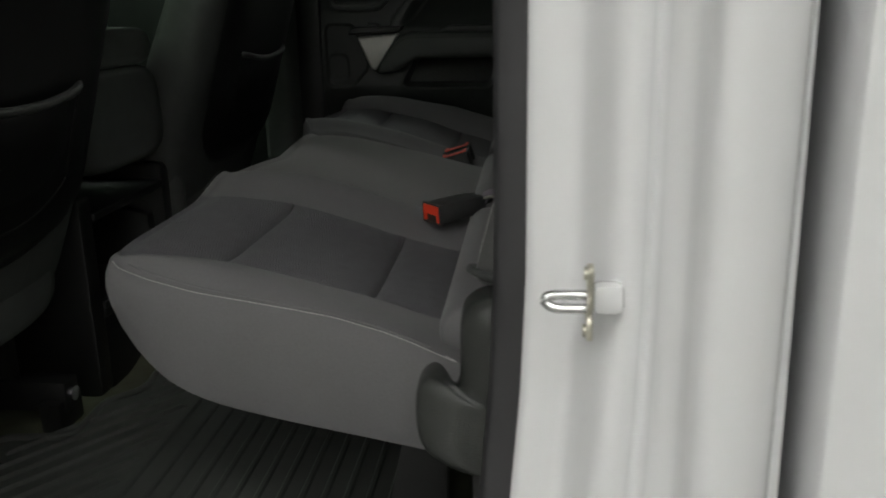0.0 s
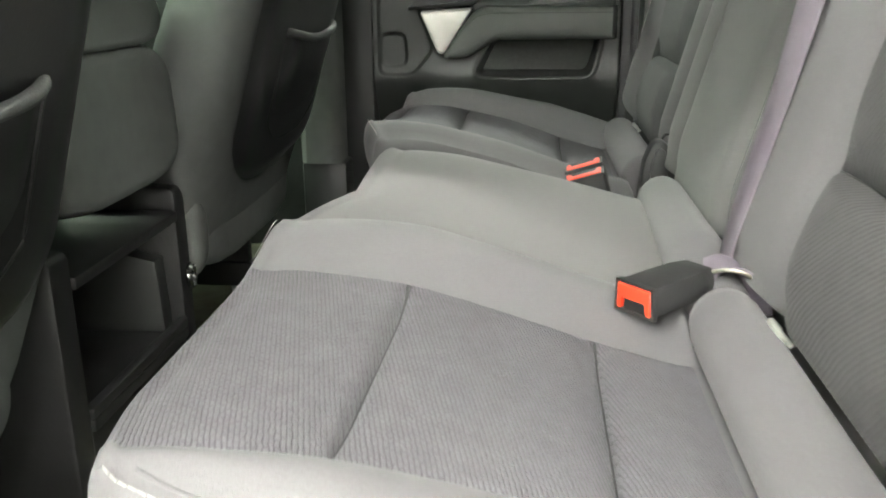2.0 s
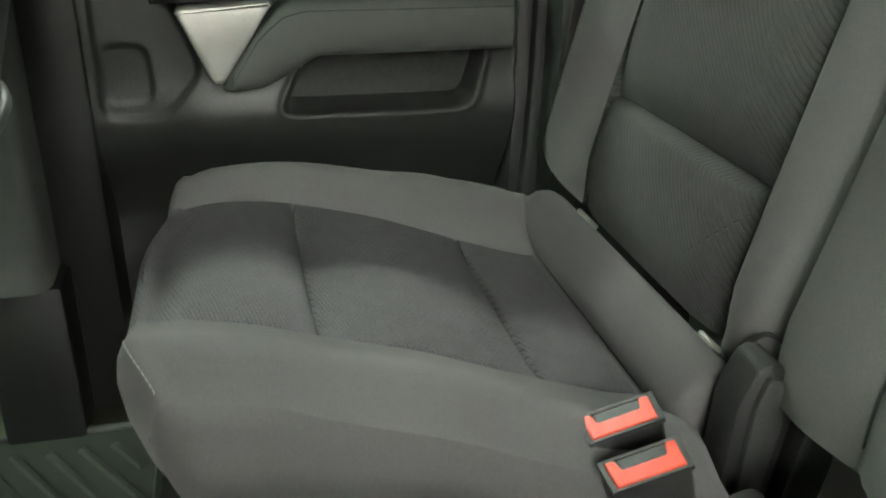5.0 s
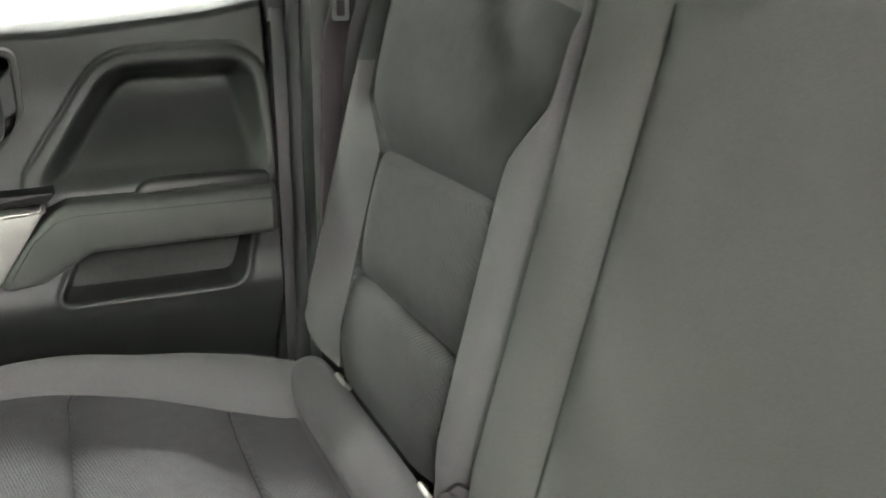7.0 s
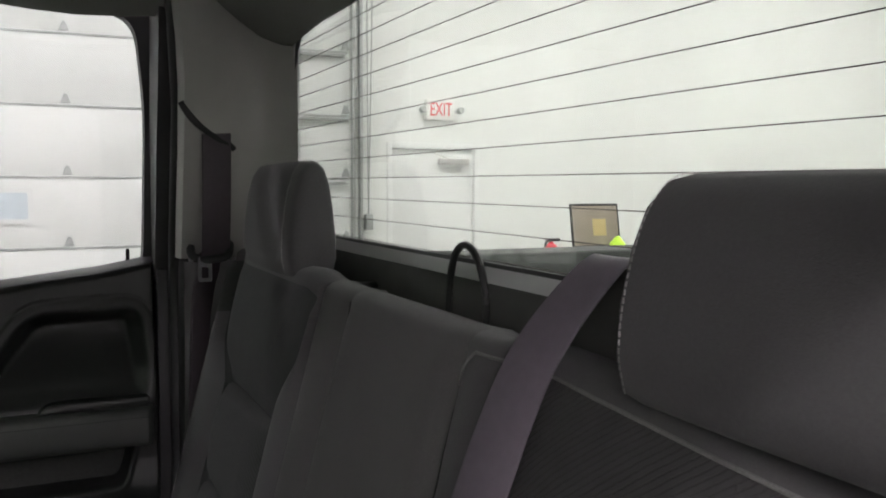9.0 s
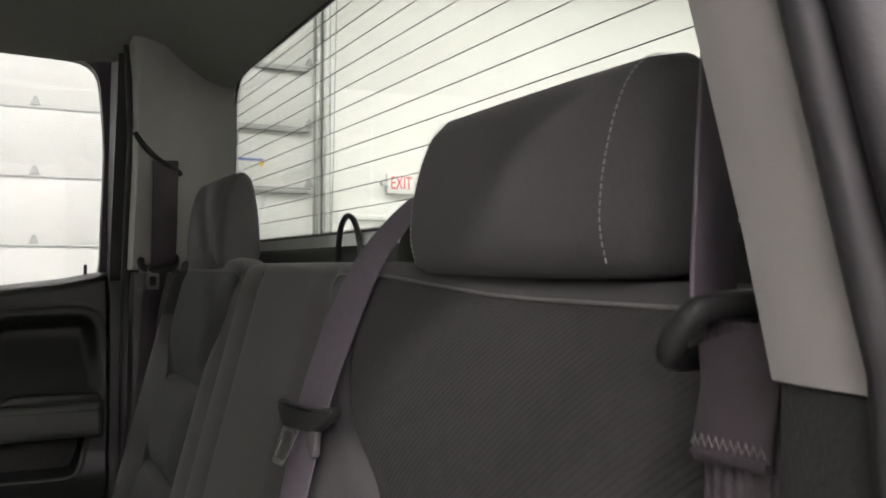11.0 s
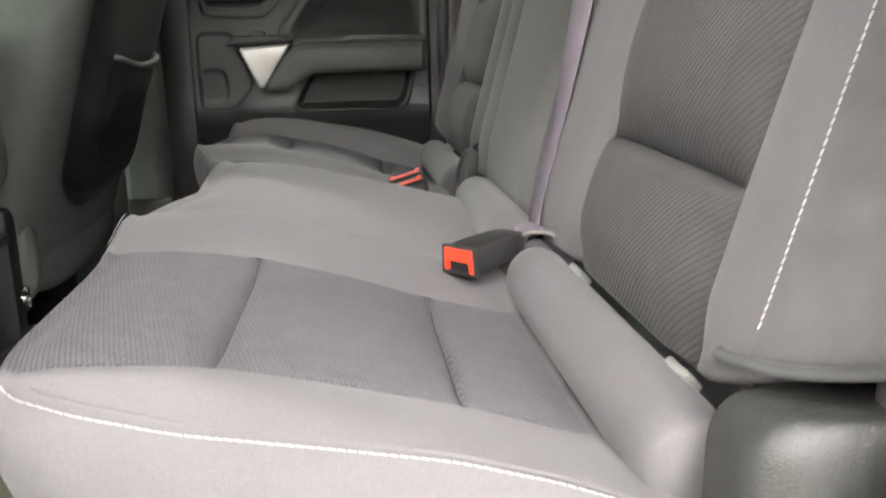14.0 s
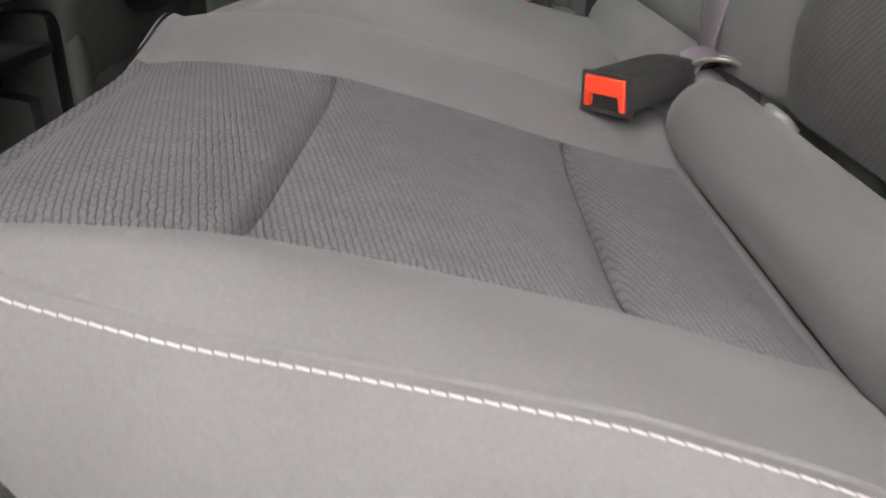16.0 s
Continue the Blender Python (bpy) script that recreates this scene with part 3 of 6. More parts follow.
# header over the door opening
under(part("roof_rail", prism([(SK + 0.12, 1.36), (SK + 0.22, 1.33), (SK + 0.30, 1.37), (SK + 0.30, 1.43), (SK + 0.18, 1.43)], "x", -0.95, 0.70, 0.006), PAINT, None), cab)
under(part("roof_rail", prism([(PK - 0.12, 1.36), (PK - 0.22, 1.33), (PK - 0.30, 1.37), (PK - 0.30, 1.43), (PK - 0.18, 1.43)], "x", -0.95, 0.70, 0.006), PAINT, None), cab)
# striker on the jamb
lobes = rounded([(-0.2165, 0.474), (-0.2025, 0.474), (-0.2015, 0.487), (-0.2045, 0.4935), (-0.2025, 0.5015), (-0.2045, 0.5095), (-0.2015, 0.516), (-0.2025, 0.529), (-0.2165, 0.529), (-0.2170, 0.516), (-0.2135, 0.5095), (-0.2165, 0.5015), (-0.2135, 0.4935), (-0.2170, 0.487)], 0.0045, 3)
st = part("striker_plate", prism(lobes, "x", 0.5790, 0.5835, 0.0012, 2), STEEL, None, "zinc striker plate")
under(st, cab)
under(box("striker_boss", 0.5833, 0.606, -0.2075, -0.1900, 0.490, 0.513, PAINT, r=0.006), cab)
v, f = tube(curve_points([(0.582, -0.2100, 0.4965), (0.560, -0.2075, 0.4960), (0.553, -0.2060, 0.4980), (0.5515, -0.2050, 0.5020), (0.558, -0.2050, 0.5050), (0.582, -0.2075, 0.5060)], 26), 0.0038, 12)
under(mesh("striker_loop", v, f, CHROME), cab)
for z in (0.4805, 0.5225):
    v, f = tube([(0.577, -0.2095, z), (0.5805, -0.2095, z)], 0.0046, 12)
    under(mesh("bolt", v, f, STEEL), cab)

# rubber seal round the opening's rear edge
seal = thing("door_seal", "black rubber door seal along the opening", "seal", kind="structure", at=(0.52, -0.12, FLOOR))
SEALZ = (*[(z, d, 0.0) for z, d in SWEEP[1:]], (0.6, 0.0, 0.0), (0.80, 0.0, 0.0), (0.86, 0.0, 0.004), (1.0, 0.0, 0.042), (1.15, 0.0, 0.090), (1.3, -0.012, 0.137), (1.38, -0.03, 0.165))
SEALP = [(0.5245, -0.1035), (0.514, -0.1065), (0.5105, -0.112), (0.513, -0.1175), (0.520, -0.1200), (0.5155, -0.1225), (0.5120, -0.129), (0.517, -0.1355), (0.526, -0.1388), (0.535, -0.1405), (0.545, -0.139), (0.545, -0.106)]
v, f = loft([[(x + dx, y + dy, z) for x, y in SEALP] for z, dx, dy in SEALZ])
under(mesh("seal", v, f, RUBBER, sharp=70), seal)
v, f = loft([[(x + dx, 2 * CY - y - dy, z) for x, y in SEALP] for z, dx, dy in SEALZ])
seal2 = thing("door_seal", "black rubber seal beside the closed passenger door", "seal", kind="structure", at=(0.52, 2 * CY + 0.12, FLOOR))
under(mesh("seal", v, f, RUBBER, sharp=70), seal2)

# truck bed behind the cab
bed = thing("truck_bed", "white pickup bed with dark grey rail caps", "truck bed", at=(1.7, CY, GROUND))
BX, BE, RZ = 0.733, 2.75, 0.868
for y0, y1, nm in ((SK, SK + 0.14, 1), (PK - 0.14, PK, 2)):
    under(part("bed_side", prism(rounded([(y0, -0.15), (y1, -0.15), (y1, RZ - 0.05), (y0, RZ - 0.05)], 0.012, 3), "x", BX, BE, 0.006), PAINT, None), bed)
    under(part("rail_cap", prism(rounded([(y0 - 0.004, RZ - 0.065), (y1 + 0.02, RZ - 0.065), (y1 + 0.01, RZ), (y0 + 0.006, RZ)], 0.012, 3), "x", BX, BE, 0.004), BEDGREY, None), bed)
under(box("bed_floor", BX, BE, SK + 0.14, PK - 0.14, 0.18, 0.22, BEDGREY), bed)
under(box("bed_front", BX, BX + 0.03, SK + 0.14, PK - 0.14, 0.22, RZ - 0.05, BEDGREY), bed)
under(box("tailgate", BE - 0.05, BE, SK + 0.14, PK - 0.14, 0.22, RZ - 0.02, PAINT, r=0.012), bed)

# ---- inside lining ----
carpet_rows = []
for i in range(41):
    x = FX + (RX0 - FX) * i / 40
    carpet_rows.append([(x, SK + 0.10 + (PK - SK - 0.20) * j / 40, FLOOR + 0.004 * math.sin(i * 1.7) * math.sin(j * 2.3) + 0.10 * smooth(1 - abs((SK + 0.10 + (PK - SK - 0.20) * j / 40) - CY) / 0.16) * smooth(-x, -0.05, 0.35)) for j in range(41)])
v, f = grid(carpet_rows)
tagged(mesh("floor", v, f, CARPET), "dark olive carpeted cab floor", "floor", kind="structure")

# headliner: one domed sheet
rows = []
for i in range(25):
    u = i / 24
    x = -0.93 + (0.705 + 0.93) * u
    rows.append([(x, y, lerp(x, (-0.93, 0.2, 0.55, 0.705), (1.37, 1.385, 1.35, 1.272)) - 0.075 * (1 - 0.65 * smooth(x, 0.3, 0.7)) * (abs(y - CY) / 0.80) ** 4) for y in np.linspace(-0.04, 2 * CY + 0.04, 31)])
v, f = grid(rows)
tagged(mesh("ceiling_liner", v, f, LINER), "grey felt headliner of the cab", "headliner", kind="structure")

# rear quarter trims: light grey above, dark below
def quarter_trim(name, side):
    fy = (lambda y: y) if side < 0 else (lambda y: 2 * CY - y)
    t = thing(name, "grey plastic pillar trim, dark in its lower half", "pillar trim", kind="structure", at=(0.6, fy(-0.05), FLOOR))
    plan = [(0.535, -0.118), (0.524, -0.110), (0.521, -0.104), (0.523, -0.071), (0.526, -0.058), (0.545, -0.055), (0.580, -0.056), (0.620, -0.050), (0.660, -0.024), (0.69, 0.014), (0.7115, 0.050)]
    levels_up = [(0.853, 0.0, 0.0), (0.90, 0.0, 0.012), (0.98, 0.0, 0.036), (1.08, 0.0, 0.068), (1.18, -0.002, 0.10), (1.26, -0.008, 0.125), (1.345, -0.02, 0.148)]
    levels_dn = [(FLOOR, 0.003, -0.001), (0.30, 0.003, -0.001), (0.60, 0.003, -0.001), (0.8515, 0.003, -0.001)]
    if side > 0:
        levels_up = [(0.884, 0.0, 0.008)] + levels_up[1:]
        levels_dn[-1] = (0.878, 0.006, -0.002)
        plan = [(0.552, -0.225), (0.550, -0.15)] + plan

    def put(x, y, z, dx, dy):
        if y < -0.12:
            return (x, fy(y), z)
        k = 1 - smooth(x, 0.55, 0.71)
        return (x + dx * k, fy(y + dy * k + (0.0 if z < 0.9 else 0)), z - (0.012 * smooth(x, 0.52, 0.7) if 0.84 < z < 0.86 else 0))
    v, f = grid([[put(x, y, z, dx, dy) for x, y in plan] for z, dx, dy in levels_up])
    under(mesh("upper_trim", v, f, GREYTRIM, label="light grey upper pillar trim", sharp=50), t)
    v, f = grid([[put(x, y, z, dx, dy) for x, y in plan] for z, dx, dy in levels_dn])
    under(mesh("lower_trim", v, f, PLASTIC, label="dark lower pillar trim", sharp=50), t)
    return t


quarter_trim("pillar_trim", -1)
quarter_trim("pillar_trim", 1)
clip = thing("trim_clip", "small pale oval clip in the dark pillar trim", "clip", at=(0.5225, -0.081, 0.769))
v, f = loft([[(x, -0.083 + r * 0.0015 * math.cos(a), 0.769 + r * 0.0032 * math.sin(a)) for a in np.linspace(0, 2 * math.pi, 17)[:-1]] for x, r in ((0.531, 1.0), (0.5245, 1.0), (0.5238, 0.7))])
under(mesh("clip", v, f, mat("cream plastic", (0.75, 0.66, 0.5), 0.4, bump=0)), clip)

# ledge under the rear window and the panel behind the seat
led = thing("window_ledge", "dark grey padded ledge under the rear window", "ledge", kind="structure", at=(0.69, CY, 0.9))
v, f = grid([[(x, y, z) for x, z in ((0.655, 0.60), (0.672, 0.80), (0.685, 0.858), (0.687, 0.864), (0.694, 0.868), (0.697, 0.874), (0.6975, 0.888), (0.6988, 0.899), (0.7005, 0.9065), (0.7028, 0.9125), (0.7060, 0.9175), (0.7095, 0.9215), (0.7125, 0.919))] for y in np.linspace(0.0, 2 * CY, 24)])
under(mesh("ledge", v, f, LEDGEGREY, sharp=120), led)

# rear window: glass, black border, heater lines
rw = thing("window_1", "rear cab window with thin heater lines", "window", kind="structure", at=(RX0, CY, WZ0))
pane = part("pane", prism(rounded([(W0 - 0.01, WZ0 - 0.01), (W1 + 0.01, WZ0 - 0.01), (W1 + 0.01, 1.1), (W1, WZ1 + 0.01), (W0, WZ1 + 0.01), (W0 - 0.01, 1.1)], 0.05, 3), "x", 0.7135, 0.7155, 0), REARGLASS, None)
under(pane, rw)
bo = rounded([(W0 - 0.014, WZ0 - 0.012), (W1 + 0.014, WZ0 - 0.012), (W1 + 0.014, 1.1), (W1, WZ1 + 0.012), (W0, WZ1 + 0.012), (W0 - 0.014, 1.1)], 0.06, 3)
bi = rounded([(W0 + 0.004, WZ0 + 0.004), (W1 - 0.004, WZ0 + 0.004), (W1 - 0.004, 1.1), (W1 - 0.014, WZ1 - 0.004), (W0 + 0.014, WZ1 - 0.004), (W0 + 0.004, 1.1)], 0.06, 3)
under(part("gasket", frame_bm(bo, bi, "x", 0.7085, 0.7125), RUBBER, None), rw)
HEATBROWN = mat("brown heater ink", (0.06, 0.05, 0.045), 0.6, bump=0)
HEATER = [0.9405 + 0.0282 * k for k in range(12)]
line0 = None
for z in HEATER:
    if line0 is None:
        line0 = part("heater_line", box_bm(0.7118, 0.7128, W0 + 0.012, W1 - 0.012, -0.00036, 0.00036, 0), HEATBROWN, None)
        line0.location = (0, 0, z)
        ob = line0
    else:
        ob = new("heater_line", line0.data)
        ob.location = (0, 0, z)
    ob.parent = rw
    ob.matrix_parent_inverse = Matrix.Translation(rw.location).inverted()


# ---- rear bench ----
SX = (0.05, 0.196, 0.357, 0.43)
STITCH_X = (0.071, 0.111, 0.178, 0.275, 0.336, 0.397, 0.441, 0.468)
STITCH_Z = (0.432, 0.413, 0.402, 0.395, 0.390, 0.378, 0.364, 0.352)


SHAPE = {"far": False}     # the passenger cushion has a wider insert and a higher outer bolster


def y_out(x):
    if SHAPE["far"]:
        return soft(x, (0.0, 0.05, 0.075, 0.10, 0.14, 0.20, 0.47), (0.088, 0.064, 0.053, 0.047, 0.042, 0.038, 0.012))
    return soft(x, (0.0, 0.07, 0.47), (0.108, 0.105, 0.018))


def y_ins(x):
    if SHAPE["far"]:
        return soft(x, (0.05, 0.09, 0.196, 0.356, 0.43), (0.108, 0.094, 0.086, 0.108, 0.124))
    return soft(x, (0.05, 0.09, 0.196, 0.30, 0.356, 0.41, 0.44), (0.122, 0.120, 0.132, 0.147, 0.155, 0.152, 0.138))


YE = 0.902


def y_n(x):
    return soft(x, (0.05, 0.30, 0.43), (0.345, 0.395, 0.410)) if SHAPE["far"] else 0.418


def y_g(x):
    return soft(x, (0.05, 0.30, 0.43), (0.455, 0.525, 0.545)) if SHAPE["far"] else 0.562


def z_base(x):
    return soft(x, SX, (0.437, 0.424, 0.374, 0.352))


def z_mid(x):
    return soft(x, (0.08, 0.2, 0.35, 0.45), (0.458, 0.450, 0.415, 0.388))


def cushion_top(x, y):
    yo, yi, yn, yg = y_out(x), y_ins(x), y_n(x), y_g(x)
    far = SHAPE["far"]
    zb = z_base(x)
    if y < yi:
        t = max(0.0, (y - yo) / (yi - yo))
        zo = soft(x, STITCH_X, STITCH_Z, 0.012)
        lift = (0.030 if far else 0.009) * (1 - 0.4 * smooth(x, 0.30, 0.43)) * (smooth(x, -0.05, 0.20) if far else smooth(x, 0.02, 0.17))
        zo += 0.036 * smooth(x, 0.0, 0.13) - 0.008 * smooth(x, 0.15, 0.30) if far else 0.0
        return zo + (zb - zo) * smooth(t) + lift * math.sin(math.pi * t)
    if y <= yn:
        t = (y - yi) / (yn - yi)
        e = math.sqrt(max(0.0, min(1.0, 6.4 * t * (1 - t))))
        g = 0.0
        for a, b in ((0.060, 0.196), (0.196, 0.357), (0.357, 0.450)):
            if a <= x <= b:
                g = max(0.0, math.sin(math.pi * (x - a) / (b - a))) ** 0.36
        return zb - 0.002 * e - 0.014 * (1 - g) * e + 0.009 * g * e
    if y <= yg:
        t = (y - yn) / (yg - yn)
        up = 0.026 if far else 0.022
        return zb + up * smooth(t * 1.25) * (0.6 + 0.4 * smooth(x, -0.02, 0.22) if far else 0.62 + 0.38 * smooth(x, 0.03, 0.17)) + 0.004 * math.sin(math.pi * t) - (0.022 * smooth(t, 0.50, 1.0) if far else 0.010 * smooth(t, 0.60, 1.0))
    t = (y - yg) / (YE - yg)
    start = zb + 0.010 - 0.007 * (1 - smooth(x, 0.04, 0.17))
    return start + (z_mid(x) - start) * min(1.0, t / 0.75) ** 0.8 + 0.003 * math.sin(math.pi * t) - 0.015 * smooth(t, 0.84, 1.0) ** 2


def nose(y):
    if SHAPE["far"]:
        return 0.022 + 0.034 * (1 - smooth(y, 0.03, 0.20)) + 0.026 * smooth(y, 0.38, 0.46) ** 2
    n = 0.046 + 0.026 * (1 - smooth(y, 0.04, 0.20))
    return n + 0.050 * min(1.0, max(0.0, (y - 0.545) / 0.11)) ** 1.5 + 0.024 * smooth(y, 0.83, 0.902) ** 2


UNDER = [(p.x, p.z) for p in curve_points([(x, 0, z) for x, z in ((0.445, 0.250), (0.36, 0.256), (0.27, 0.262), (0.18, 0.272), (0.12, 0.290), (0.082, 0.320), (0.060, 0.352))], 26)]
UNDER += [(0.049, 0.382), (0.0455, 0.404), (0.0480, 0.421), (0.053, 0.4315), (0.0595, 0.4365)]
TOPX = (0.066, 0.076, 0.09, 0.105, 0.125, 0.145, 0.165, 0.18, 0.188, 0.193, 0.196, 0.199, 0.204, 0.213, 0.23, 0.25, 0.27, 0.29, 0.31, 0.33, 0.343, 0.350, 0.354, 0.357, 0.360, 0.365, 0.375, 0.39, 0.41, 0.43, 0.442)


def seam_shift(x, y):
    """How far the first cross seam leans forward at y."""
    if SHAPE["far"]:
        return 0.022 * smooth(y, y_ins(x) - 0.03, y_ins(x) + 0.015)
    return 0.006 * (1 - smooth(y, y_ins(x), y_n(x))) * smooth(y, y_ins(x) - 0.06, y_ins(x))


def cushion_ring(yf):
    """Ring of points round the cushion; yf(x) gives the y of each."""
    ring = []
    y0 = yf(0.05)
    dx = nose(y0) - 0.046
    for x, z in UNDER:
        xx = x + dx * (1 - smooth(x, 0.06, 0.24))
        zt = cushion_top(0.066, yf(0.066))
        zz = z + (zt - 0.4375) * smooth(z, 0.34, 0.437)
        ring.append((xx, yf(xx), zz))
    for x in TOPX:
        xx = x + dx * (1 - smooth(x, 0.06, 0.20))
        drop = 0.004 * (1 - smooth(x, 0.06, 0.10))
        shift = seam_shift(xx, yf(xx)) * smooth(x, 0.13, 0.19) * (1 - smooth(x, 0.20, 0.27))
        y = yf(xx)
        wrap = 0.026 * (1 - smooth(y, 0.035, 0.105)) * smooth(xx, 0.385, 0.442)
        ring.append((xx - shift + wrap, yf(xx + wrap), cushion_top(xx + wrap, y) - drop))
    x, y, z = ring[-1]
    ring += [(x + 0.010, y, z - 0.005), (x + 0.018, y, z - 0.022), (x + 0.014, y, 0.30), (x + 0.012, y, 0.262)]
    return ring


def build_cushion(name, label, mirror, with_mid):
    flip = mirrored if mirror else (lambda pts: list(pts))
    SHAPE["far"] = mirror
    top = thing(name, label, "car seat", "rear bench", at=(0.25, flip([(0, 0.3, 0)])[0][1], FLOOR + 0.19))
    cols = []
    for k in range(9):
        cols.append(("outer", lambda x, k=k: y_out(x) + (y_ins(x) - y_out(x)) * k / 8))
    for k in range(1, 25):
        cols.append(("insert", lambda x, k=k: y_ins(x) + (y_n(x) - y_ins(x)) * (0.5 - 0.5 * math.cos(math.pi * k / 24))))
    for k in range(1, 11):
        cols.append(("inner", lambda x, k=k: y_n(x) + (y_g(x) - y_n(x)) * k / 10))
    if with_mid:
        for k in range(1, 19):
            cols.append(("mid", lambda x, k=k: y_g(x) + (YE - y_g(x)) * k / 18))
    rings = [cushion_ring(c[1]) for c in cols]
    n = len(rings[0])
    nu = len(UNDER)
    groups = {}
    for i in range(len(rings) - 1):
        for j in range(n):
            reg = cols[i + 1][0]
            jj = (j + 1) % n
            x = TOPX[j - nu] if nu <= j < nu + len(TOPX) - 1 else None
            key = "cover"
            if reg == "insert" and nu - 6 <= j < nu:
                key = "p1"
            elif reg == "insert" and x is not None:
                key = "p1" if x < 0.1955 else "p2" if x < 0.3565 else "p3"
            elif reg == "mid":
                key = "mid"
            groups.setdefault(key, []).append((rings[i][j], rings[i][jj], rings[i + 1][jj], rings[i + 1][j]))
    # side faces, bulging a little
    def resample(pts, m):
        acc = np.cumsum([0] + [math.dist(p, q) for p, q in zip(pts, pts[1:])])
        return [tuple(float(np.interp(s, acc, [p[k] for p in pts])) for k in range(3)) for s in np.linspace(0, acc[-1], m)]

    def cap(ring, out, bulge=0.012):
        tips = nu - 2
        low = resample(list(reversed(ring[:tips + 1])), 50)
        high = resample(ring[tips:nu + len(TOPX) + 1], 50)
        rows = []
        for k in range(13):
            s = k / 12
            rows.append([(h[0] + (l[0] - h[0]) * s, h[1] + (l[1] - h[1]) * s + out * bulge * math.sin(math.pi * s) ** 0.7 * min(1.0, i / 6), h[2] + (l[2] - h[2]) * s) for i, (h, l) in enumerate(zip(high, low))])
        return [(rows[a][j], rows[a][j + 1], rows[a + 1][j + 1], rows[a + 1][j]) for a in range(12) for j in range(49)]
    groups["side"] = cap(rings[0], -1)
    if with_mid:
        groups["mid"] += cap(rings[-1], 1)
    else:
        groups["cover"] += cap(rings[-1], 1, 0.030)
    names = {"cover": ("cushion_cover", BOLSTER), "side": ("side_panel", BOLSTER), "p1": ("insert_panel", INSERT), "p2": ("insert_panel", INSERT), "p3": ("insert_panel", INSERT), "mid": ("centre_cushion", MIDCLOTH)}
    for key, quads in groups.items():
        v = [p for q in quads for p in flip(q)]
        f = [tuple(range(4 * i, 4 * i + 4)) for i in range(len(quads))]
        under(mesh(names[key][0], v, f, names[key][1], sharp=180, label="plain centre seat section" if key == "mid" else ""), top)
    # contrast stitching along the outer top edge and round the front corner
    line = [(p[0], p[1] - 0.0012, p[2]) for p in rings[0][nu - 1:nu + len(TOPX)] + [(0.452, y_out(0.452), 0.362)]]
    line = [tuple(p) for p in curve_points(line, 120)]
    v, f = stitches(flip(line), (0, -0.75 if not mirror else 0.75, 0.66), length=0.0052, width=0.0011, gap=0.0008, slant=0.18, lift=0.0001)
    under(mesh("stitching", v, f, THREAD, label="white contrast stitching"), top)
    lip = []
    for x in np.linspace(0.092, 0.44, 110):
        y = y_out(x) + 0.0060
        lip.append((x, y, cushion_top(x, y) - 0.0002 - 0.0010 * (1 - smooth(x, 0.17, 0.34))))
    v, f = tube(flip(lip), 0.0016, 8)
    under(mesh("seam_lip", v, f, BOLSTER, sharp=180), top)
    front = []
    for y in np.linspace(0.44 if with_mid else 0.40, 0.52 if with_mid else 0.452, 30):
        front.append((nose(y) + 0.0085, y, cushion_top(0.066, y) - 0.0012))
    v, f = stitches(flip(front), (-0.7, 0, 0.7), length=0.0042, width=0.0009, gap=0.0014, slant=0.1, lift=0.0002)
    under(mesh("stitching", v, f, THREAD, label="white contrast stitching"), top)
    # dark sewn lines between the panels
    for xs in (0.196, 0.357):
        for yy0, yy1 in ((y_ins(xs) + 0.002, y_n(xs) - 0.002),):
            if xs < 0.3:
                v, f = stitches(flip([(xs - seam_shift(xs, y), y, cushion_top(xs, y) - 0.0006) for y in np.linspace(yy0, yy1, 40)]), (0, 0, 1), length=0.0034, width=0.0026, gap=0.0008, slant=0, lift=-0.0016)
                under(mesh("seam", v, f, DARKTHREAD), top)
            fold = [(xs - (seam_shift(xs, y) if xs < 0.3 else 0), y, cushion_top(xs, y) + 0.0009) for y in (y_ins(xs) + (y_n(xs) - y_ins(xs)) * (0.5 - 0.5 * math.cos(math.pi * k / 24)) for k in range(1, 24))]
            v, f = tube(flip(fold), 0.0017, 6)
            under(mesh("seam_fold", v, f, SEAMGREY), top)
    # rolls at the back
    for a, b in ((0.048, 0.487), (0.497, 0.900)) if with_mid else ((0.045, 0.466),):
        rr = []
        for k in range(15):
            t = (0.0, 0.012, 0.05, 0.15, 0.25, 0.35, 0.45, 0.55, 0.65, 0.75, 0.85, 0.92, 0.95, 0.988, 1.0)[k]
            y = a + (b - a) * t
            s = (0.80, 0.94, 1.0)[min(k, 14 - k, 2)]
            zc = 0.370 + (0.012 if y > 0.56 and with_mid else 0.0)
            rr.append([(0.4785 + 0.0335 * s * math.cos(q), y, zc + 0.036 * s * math.sin(q)) for q in np.linspace(0, 2 * math.pi, 25)[:-1]])
        v, f = loft([flip(r) for r in rr])
        under(mesh("rear_roll", v, f, BOLSTER, sharp=180), top)
    # fold-up base frame under the pad
    v, f = loft([flip([(x, y, z) for x, z in ((0.20, 0.25), (0.43, 0.225), (0.43, 0.26), (0.20, 0.285))]) for y in (0.12, 0.50)])
    under(mesh("base_frame", v, f, BLACK), top)
    for y in (0.16, 0.46):
        v, f = loft([flip([(x, y + d, z) for x, z in ((0.36, FLOOR), (0.44, FLOOR), (0.44, 0.25), (0.40, 0.25))]) for d in (0, 0.03)])
        under(mesh("bracket", v, f, BLACK), top)
    return top


build_cushion("rear_seat_cushion", "grey cloth rear cushion with ribbed insert and white stitching", False, True)
build_cushion("rear_seat_cushion", "narrow grey cloth rear cushion beside the passenger door", True, False)


# ---- seat backs ----
def plane_x(z):
    return 0.3896 + 0.265 * z


